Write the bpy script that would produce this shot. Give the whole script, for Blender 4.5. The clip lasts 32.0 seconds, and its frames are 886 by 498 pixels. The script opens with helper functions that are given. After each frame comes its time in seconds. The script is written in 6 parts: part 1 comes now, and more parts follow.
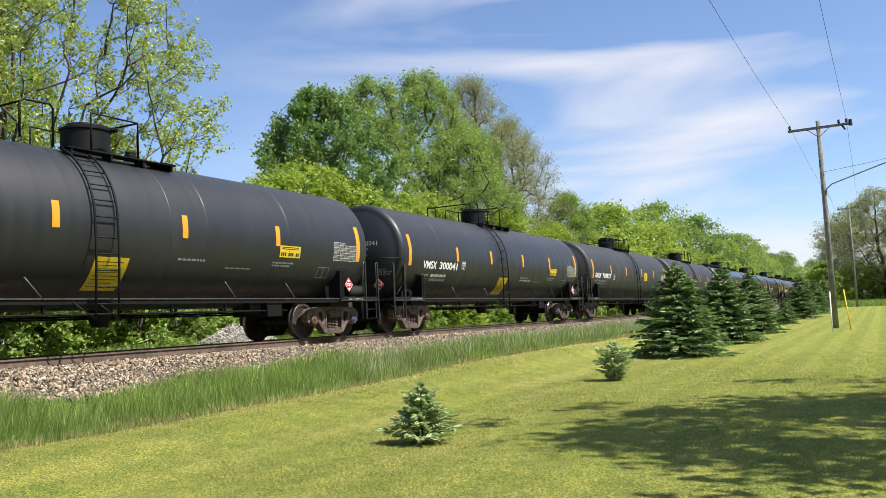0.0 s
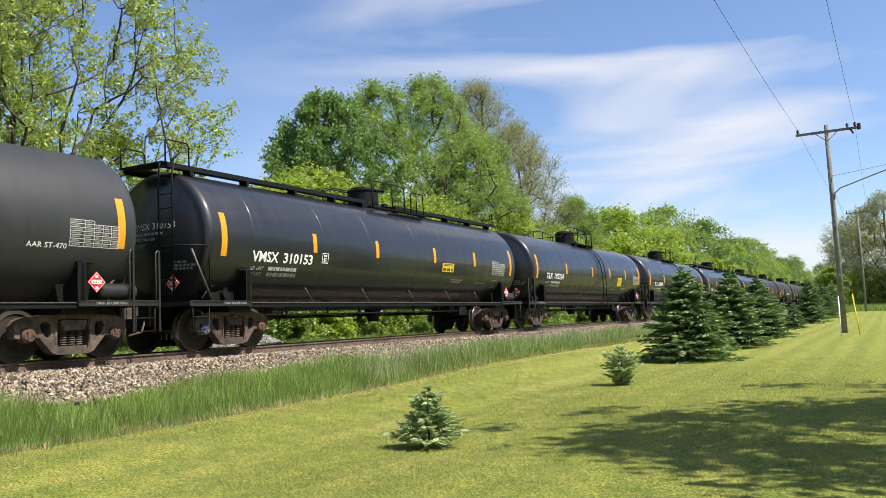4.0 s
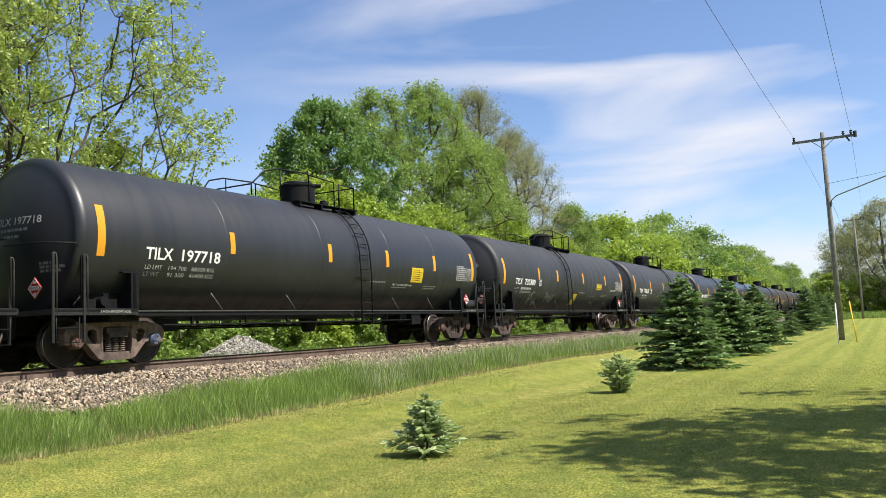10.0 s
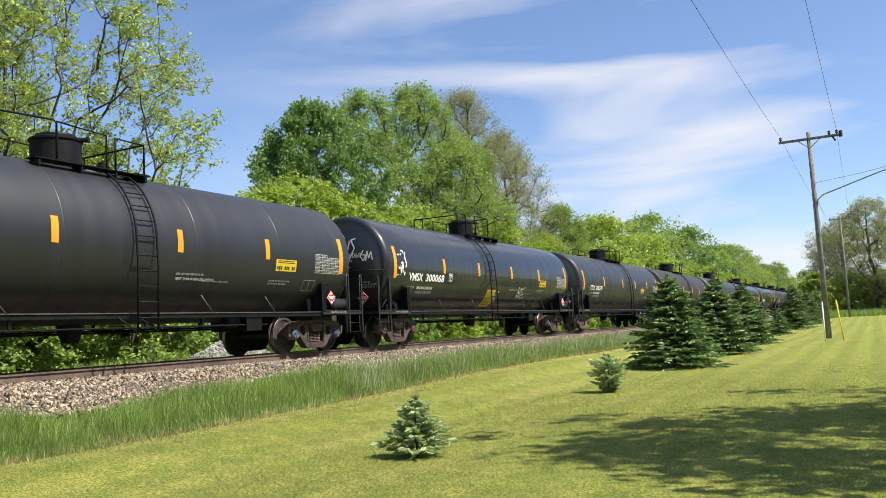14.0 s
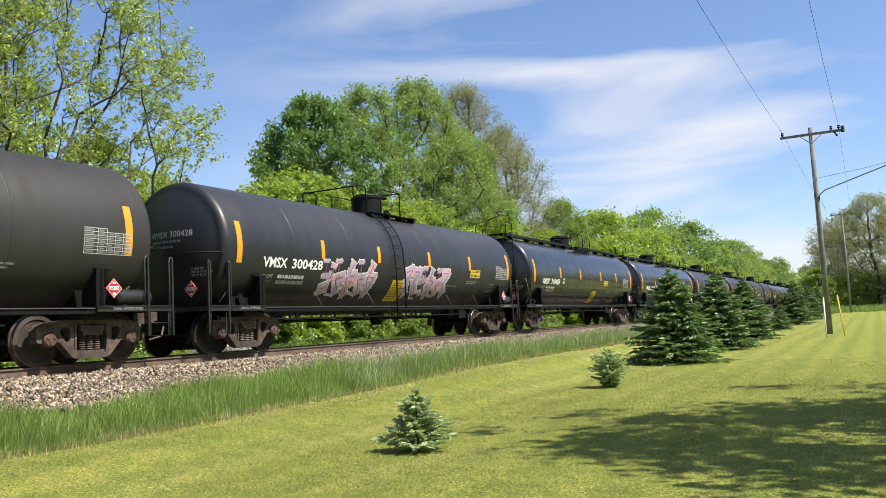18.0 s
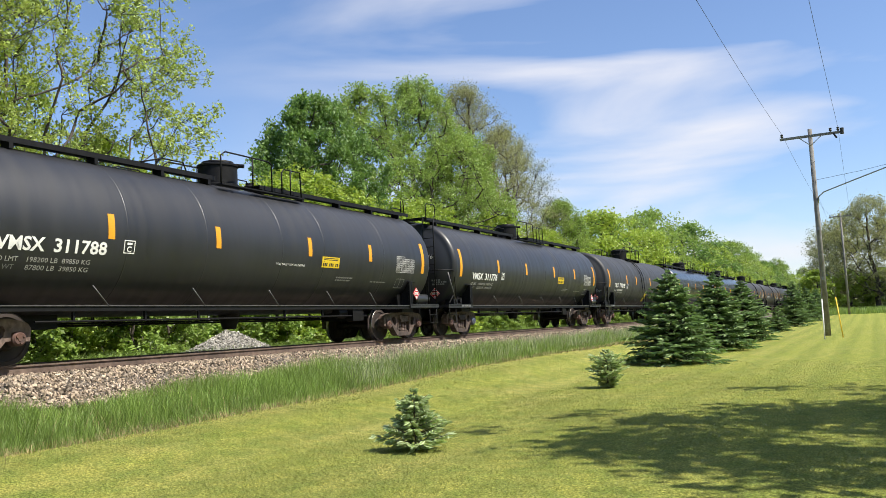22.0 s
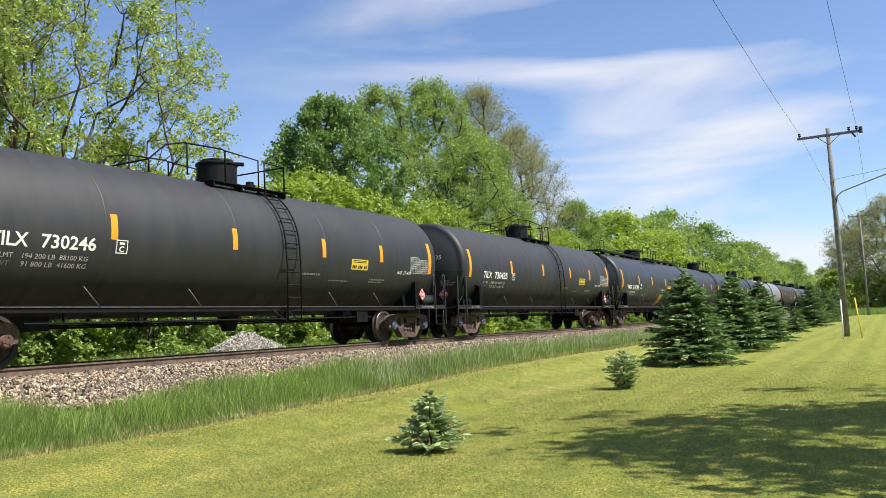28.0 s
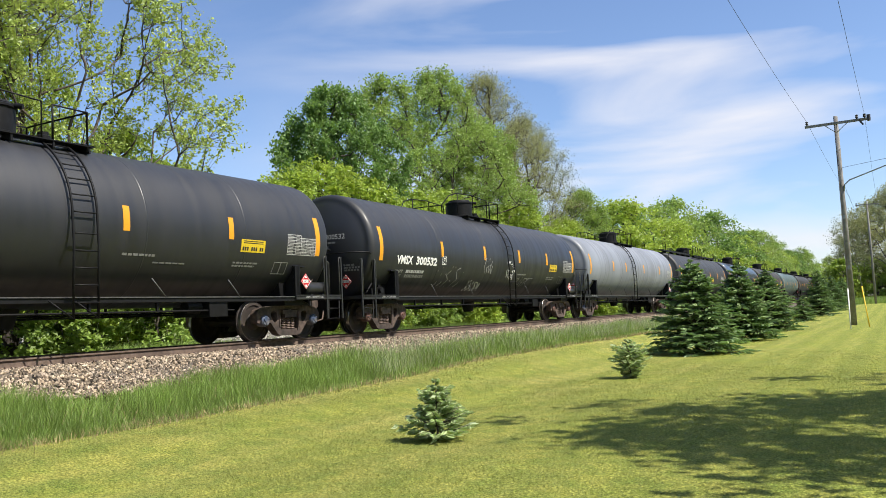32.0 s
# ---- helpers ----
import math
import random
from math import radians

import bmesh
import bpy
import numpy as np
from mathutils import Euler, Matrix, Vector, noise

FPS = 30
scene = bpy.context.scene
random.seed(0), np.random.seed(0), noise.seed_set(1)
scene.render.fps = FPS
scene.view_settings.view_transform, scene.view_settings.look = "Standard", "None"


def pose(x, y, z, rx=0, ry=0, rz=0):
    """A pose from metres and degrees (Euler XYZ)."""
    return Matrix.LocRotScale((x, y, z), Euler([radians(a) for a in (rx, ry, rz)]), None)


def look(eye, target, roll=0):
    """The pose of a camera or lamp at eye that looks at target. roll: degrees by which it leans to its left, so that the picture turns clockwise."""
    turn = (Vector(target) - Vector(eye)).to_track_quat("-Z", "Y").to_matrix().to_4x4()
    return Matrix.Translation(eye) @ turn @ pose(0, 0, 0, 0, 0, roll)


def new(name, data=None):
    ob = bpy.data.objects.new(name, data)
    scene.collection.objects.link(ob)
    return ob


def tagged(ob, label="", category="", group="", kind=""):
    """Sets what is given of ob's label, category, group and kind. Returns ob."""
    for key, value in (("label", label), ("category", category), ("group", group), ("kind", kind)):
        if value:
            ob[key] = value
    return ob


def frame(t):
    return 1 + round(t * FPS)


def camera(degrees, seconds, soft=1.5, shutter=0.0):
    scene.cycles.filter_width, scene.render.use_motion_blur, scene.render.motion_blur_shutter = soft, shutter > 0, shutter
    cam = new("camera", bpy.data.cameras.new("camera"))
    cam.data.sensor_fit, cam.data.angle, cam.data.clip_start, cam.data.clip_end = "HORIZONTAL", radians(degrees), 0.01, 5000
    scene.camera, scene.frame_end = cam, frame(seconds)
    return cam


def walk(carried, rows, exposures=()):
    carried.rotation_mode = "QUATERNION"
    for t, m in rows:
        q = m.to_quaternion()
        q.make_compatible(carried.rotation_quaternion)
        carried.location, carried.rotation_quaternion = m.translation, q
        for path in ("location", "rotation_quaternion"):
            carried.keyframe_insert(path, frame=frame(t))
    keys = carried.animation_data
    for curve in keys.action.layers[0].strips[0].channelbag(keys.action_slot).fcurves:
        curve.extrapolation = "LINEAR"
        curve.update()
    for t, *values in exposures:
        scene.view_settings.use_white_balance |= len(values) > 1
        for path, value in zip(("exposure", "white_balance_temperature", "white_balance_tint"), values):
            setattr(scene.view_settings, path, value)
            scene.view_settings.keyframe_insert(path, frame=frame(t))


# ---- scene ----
# The eye stands still and only turns: seconds, turn to the left of the track's line, tilt up, lean (degrees).
EYE = Vector((0.0, 0.0, 1.6))
TURNS = [
    (0, 27.91, 4.87, -2.78), (0.5, 27.97, 4.9, -2.73), (1, 28.16, 4.9, -2.66), (1.5, 28.33, 4.91, -2.64),
    (2, 28.31, 5.02, -2.7), (2.5, 28.32, 5.18, -2.8), (3, 28.31, 5.31, -2.71), (3.5, 28.32, 5.25, -2.69),
    (5.5, 28.69, 5.05, -2.73), (6, 28.72, 5.14, -2.65), (6.5, 28.63, 5.25, -2.65), (7, 28.61, 5.34, -2.72),
    (7.5, 28.58, 5.43, -2.79), (8, 28.53, 5.52, -2.73), (8.5, 28.46, 5.6, -2.8), (9, 28.38, 5.67, -2.83),
    (9.5, 28.27, 5.72, -2.82), (10, 28.17, 5.71, -2.8), (10.5, 28.09, 5.59, -2.9), (11, 27.94, 5.51, -3.01),
    (11.5, 27.73, 5.54, -2.95), (12, 27.55, 5.61, -2.91), (12.5, 27.44, 5.67, -2.89), (13, 27.38, 5.69, -2.96),
    (13.5, 27.37, 5.67, -3.1), (14, 27.4, 5.72, -3.14), (14.5, 27.4, 5.94, -3.2), (16.5, 27.4, 5.56, -3.21),
    (17, 27.53, 5.44, -3.12), (17.5, 27.56, 5.42, -3.13), (18, 27.5, 5.38, -3.06), (18.5, 27.44, 5.38, -3.06),
    (19, 27.46, 5.37, -3.16), (19.5, 27.4, 5.46, -3.03), (20, 27.34, 5.5, -3.01), (20.5, 27.34, 5.45, -2.96),
    (21, 27.23, 5.43, -2.87), (21.5, 27.27, 5.4, -2.74), (22, 27.43, 5.34, -2.73), (22.5, 27.65, 5.28, -2.81),
    (23, 27.83, 5.33, -2.78), (23.5, 27.96, 5.37, -2.8), (24, 28.13, 5.36, -2.9), (24.5, 28.29, 5.31, -2.9),
    (25, 28.42, 5.32, -2.92), (25.5, 28.6, 5.34, -2.89), (27.5, 28.56, 5.45, -2.83), (28, 28.49, 5.46, -2.77),
    (28.5, 28.46, 5.39, -2.79), (29, 28.39, 5.26, -2.84), (29.5, 28.4, 5.2, -2.89), (30, 28.51, 5.06, -2.75),
    (30.5, 28.66, 4.99, -2.75), (31, 28.84, 4.88, -2.76), (31.5, 28.88, 4.84, -2.86), (32, 28.94, 4.76, -2.88),
]


def aim(turn, tilt, lean):
    a, b = radians(turn), radians(tilt)
    way = Vector((-math.sin(a) * math.cos(b), math.cos(a) * math.cos(b), math.sin(b)))
    return look(EYE, EYE + way * 10, lean)


cam = camera(56.6, 32.0, 0.75)
walk(cam, [(t, aim(a, b, c)) for t, a, b, c in TURNS])

# ---- light ----
SUN_AZ, SUN_EL = 84.0, 53.0  # degrees from the track's line towards +x, and above the horizon
world = bpy.data.worlds.new("sky")
scene.world = world
world.use_nodes = True
wn, wl = world.node_tree.nodes, world.node_tree.links
wn.clear()
w_out = wn.new("ShaderNodeOutputWorld")
w_bg = wn.new("ShaderNodeBackground")
w_sky = wn.new("ShaderNodeTexSky")
w_sky.sky_type = "NISHITA"
w_sky.sun_disc = False
w_sky.sun_elevation, w_sky.sun_rotation = radians(SUN_EL), radians(SUN_AZ)
w_sky.air_density, w_sky.dust_density, w_sky.ozone_density = 1.0, 0.4, 4.0
w_co = wn.new("ShaderNodeTexCoord")
w_map = wn.new("ShaderNodeMapping")
w_map.inputs["Rotation"].default_value = (0.0, radians(4), radians(-28))
w_map.inputs["Scale"].default_value = (1.3, 1.3, 6.0)
w_no = wn.new("ShaderNodeTexNoise")
w_no.inputs["Scale"].default_value = 1.6
w_no.inputs["Detail"].default_value = 7.0
w_no.inputs["Roughness"].default_value = 0.46
w_no.inputs["Distortion"].default_value = 0.5
w_ra = wn.new("ShaderNodeValToRGB")
w_ra.color_ramp.elements[0].position, w_ra.color_ramp.elements[1].position = 0.46, 0.67
w_mix = wn.new("ShaderNodeMix")
w_mix.data_type = "RGBA"
w_mix.inputs["B"].default_value = (6.5, 6.5, 6.9, 1)
wl.new(w_co.outputs["Generated"], w_map.inputs["Vector"])
wl.new(w_map.outputs["Vector"], w_no.inputs["Vector"])
wl.new(w_no.outputs["Fac"], w_ra.inputs["Fac"])
# thicker haze and cloud towards the sun's side, clear blue away from it
w_side = wn.new("ShaderNodeVectorMath")
w_side.operation = "DOT_PRODUCT"
w_side.inputs[1].default_value = (0.88, 0.47, 0.0)
w_amt = wn.new("ShaderNodeMapRange")
w_amt.inputs["From Min"].default_value, w_amt.inputs["From Max"].default_value = -0.3, 0.12
w_mul = wn.new("ShaderNodeMath")
w_mul.operation = "MULTIPLY"
wl.new(w_co.outputs["Generated"], w_side.inputs[0])
wl.new(w_side.outputs["Value"], w_amt.inputs["Value"])
wl.new(w_ra.outputs["Color"], w_mul.inputs[0])
wl.new(w_amt.outputs["Result"], w_mul.inputs[1])
wl.new(w_mul.outputs["Value"], w_mix.inputs["Factor"])
w_tint = wn.new("ShaderNodeMix")
w_tint.data_type, w_tint.blend_type = "RGBA", "MULTIPLY"
w_tint.inputs["Factor"].default_value = 1.0
w_tint.inputs["B"].default_value = (1.2, 1.17, 1.24, 1)
wl.new(w_sky.outputs["Color"], w_tint.inputs["A"])
wl.new(w_tint.outputs["Result"], w_mix.inputs["A"])
wl.new(w_mix.outputs["Result"], w_bg.inputs["Color"])
w_bg.inputs["Strength"].default_value = 0.085
wl.new(w_bg.outputs["Background"], w_out.inputs["Surface"])
sun = new("sun", bpy.data.lights.new("sun", "SUN"))
sun.data.energy, sun.data.angle, sun.data.color = 4.45, radians(0.55), (1.0, 0.94, 0.82)
sun_way = Vector((math.sin(radians(SUN_AZ)) * math.cos(radians(SUN_EL)), math.cos(radians(SUN_AZ)) * math.cos(radians(SUN_EL)), math.sin(radians(SUN_EL))))
sun.matrix_world = look(sun_way * 60, (0, 0, 0))
scene.view_settings.exposure = 0.75

# ---- materials ----
def material(name, base, rough=0.7, metal=0.0, grain=20.0, vary=0.25, bump=0.1, stain=None, stain_scale=1.5, stain_amount=0.5, spec=0.5,
             random_tint=0.0, island_tint=0.0, translucent=None, coat=0.0):
    """A procedural surface: base colour varied at two scales, fine relief, and, where given, stains, tints by piece and light through leaves."""
    m = bpy.data.materials.new(name)
    m.use_nodes = True
    n, l = m.node_tree.nodes, m.node_tree.links
    b = n["Principled BSDF"]
    b.inputs["Roughness"].default_value, b.inputs["Metallic"].default_value = rough, metal
    b.inputs["Specular IOR Level"].default_value = spec
    b.inputs["Coat Weight"].default_value = coat
    co = n.new("ShaderNodeTexCoord")
    fine = n.new("ShaderNodeTexNoise")
    fine.inputs["Scale"].default_value, fine.inputs["Detail"].default_value = grain, 5
    l.new(co.outputs["Object"], fine.inputs["Vector"])
    wide = n.new("ShaderNodeTexNoise")
    wide.inputs["Scale"].default_value, wide.inputs["Detail"].default_value = stain_scale, 4
    l.new(co.outputs["Object"], wide.inputs["Vector"])
    lo = tuple(max(0, c * (1 - vary)) for c in base)
    hi = tuple(min(1, c * (1 + vary)) for c in base)
    ra = n.new("ShaderNodeValToRGB")
    ra.color_ramp.elements[0].position, ra.color_ramp.elements[1].position = 0.3, 0.7
    ra.color_ramp.elements[0].color, ra.color_ramp.elements[1].color = (*lo, 1), (*hi, 1)
    l.new(fine.outputs["Fac"], ra.inputs["Fac"])
    col = ra.outputs["Color"]
    if stain:
        r2 = n.new("ShaderNodeValToRGB")
        r2.color_ramp.elements[0].position, r2.color_ramp.elements[1].position = 0.42, 0.68
        r2.color_ramp.elements[1].color = (stain_amount,) * 3 + (1,)
        l.new(wide.outputs["Fac"], r2.inputs["Fac"])
        mx = n.new("ShaderNodeMix")
        mx.data_type = "RGBA"
        mx.inputs["B"].default_value = (*stain, 1)
        l.new(r2.outputs["Color"], mx.inputs["Factor"])
        l.new(col, mx.inputs["A"])
        col = mx.outputs["Result"]
    for amount, node, out in ((random_tint, "ShaderNodeObjectInfo", "Random"), (island_tint, "ShaderNodeNewGeometry", "Random Per Island")):
        if amount:
            src = n.new(node)
            mr = n.new("ShaderNodeMapRange")
            mr.inputs["To Min"].default_value, mr.inputs["To Max"].default_value = 1 - amount, 1 + amount
            l.new(src.outputs[out], mr.inputs["Value"])
            hs = n.new("ShaderNodeHueSaturation")
            l.new(mr.outputs["Result"], hs.inputs["Value"])
            l.new(col, hs.inputs["Color"])
            col = hs.outputs["Color"]
    l.new(col, b.inputs["Base Color"])
    if bump:
        bu = n.new("ShaderNodeBump")
        bu.inputs["Strength"].default_value, bu.inputs["Distance"].default_value = bump, 0.02
        l.new(fine.outputs["Fac"], bu.inputs["Height"])
        l.new(bu.outputs["Normal"], b.inputs["Normal"])
    if translucent:
        tr = n.new("ShaderNodeBsdfTranslucent")
        tr.inputs["Color"].default_value = (*translucent, 1)
        ms = n.new("ShaderNodeMixShader")
        ms.inputs["Fac"].default_value = 0.34
        l.new(b.outputs["BSDF"], ms.inputs[1])
        l.new(tr.outputs["BSDF"], ms.inputs[2])
        l.new(ms.outputs["Shader"], n["Material Output"].inputs["Surface"])
    return m


def paint(name, base, rough, dust, spec=0.5, streak=0.5, coat=0.0, coat_rough=0.2):
    """Tank paint: slow shifts of tone, rain streaks down the sides, thin dust and an uneven gloss."""
    m = bpy.data.materials.new(name)
    m.use_nodes = True
    n, l = m.node_tree.nodes, m.node_tree.links
    b = n["Principled BSDF"]
    b.inputs["Specular IOR Level"].default_value = spec
    b.inputs["Coat Weight"].default_value, b.inputs["Coat Roughness"].default_value = coat, coat_rough
    co = n.new("ShaderNodeTexCoord")
    own = n.new("ShaderNodeObjectInfo")

    def field(scale, detail, stretch):
        mp = n.new("ShaderNodeMapping")
        mp.inputs["Scale"].default_value = stretch
        t = n.new("ShaderNodeTexNoise")
        t.noise_dimensions = "4D"
        t.inputs["Scale"].default_value, t.inputs["Detail"].default_value = scale, detail
        k = n.new("ShaderNodeMath")
        k.operation = "MULTIPLY"
        k.inputs[1].default_value = 40.0
        l.new(own.outputs["Random"], k.inputs[0])
        l.new(k.outputs["Value"], t.inputs["W"])
        l.new(co.outputs["Object"], mp.inputs["Vector"])
        l.new(mp.outputs["Vector"], t.inputs["Vector"])
        return t.outputs["Fac"]

    def spread(fac, lo, hi, a, c):
        r = n.new("ShaderNodeMapRange")
        for key, v in (("From Min", lo), ("From Max", hi), ("To Min", a), ("To Max", c)):
            r.inputs[key].default_value = v
        l.new(fac, r.inputs["Value"])
        return r.outputs["Result"]

    def blend(fac, a, c):
        x = n.new("ShaderNodeMix")
        x.data_type = "RGBA"
        l.new(fac, x.inputs["Factor"])
        if isinstance(a, tuple):
            x.inputs["A"].default_value = (*a, 1)
        else:
            l.new(a, x.inputs["A"])
        x.inputs["B"].default_value = (*c, 1)
        return x.outputs["Result"]

    slow = field(0.5, 4, (1, 1, 1))
    rain = field(5.0, 3, (0.06, 1, 0.06))
    speck = field(26.0, 3, (1, 1, 1))
    col = blend(spread(slow, 0.35, 0.7, 0.0, 1.0), base, tuple(c * 1.5 for c in base))
    col = blend(spread(rain, 0.52, 0.72, 0.0, streak), col, dust)
    col = blend(spread(speck, 0.68, 0.76, 0.0, 0.5), col, dust)
    l.new(col, b.inputs["Base Color"])
    l.new(spread(rain, 0.4, 0.7, rough * 0.9, rough * 1.2), b.inputs["Roughness"])
    return m


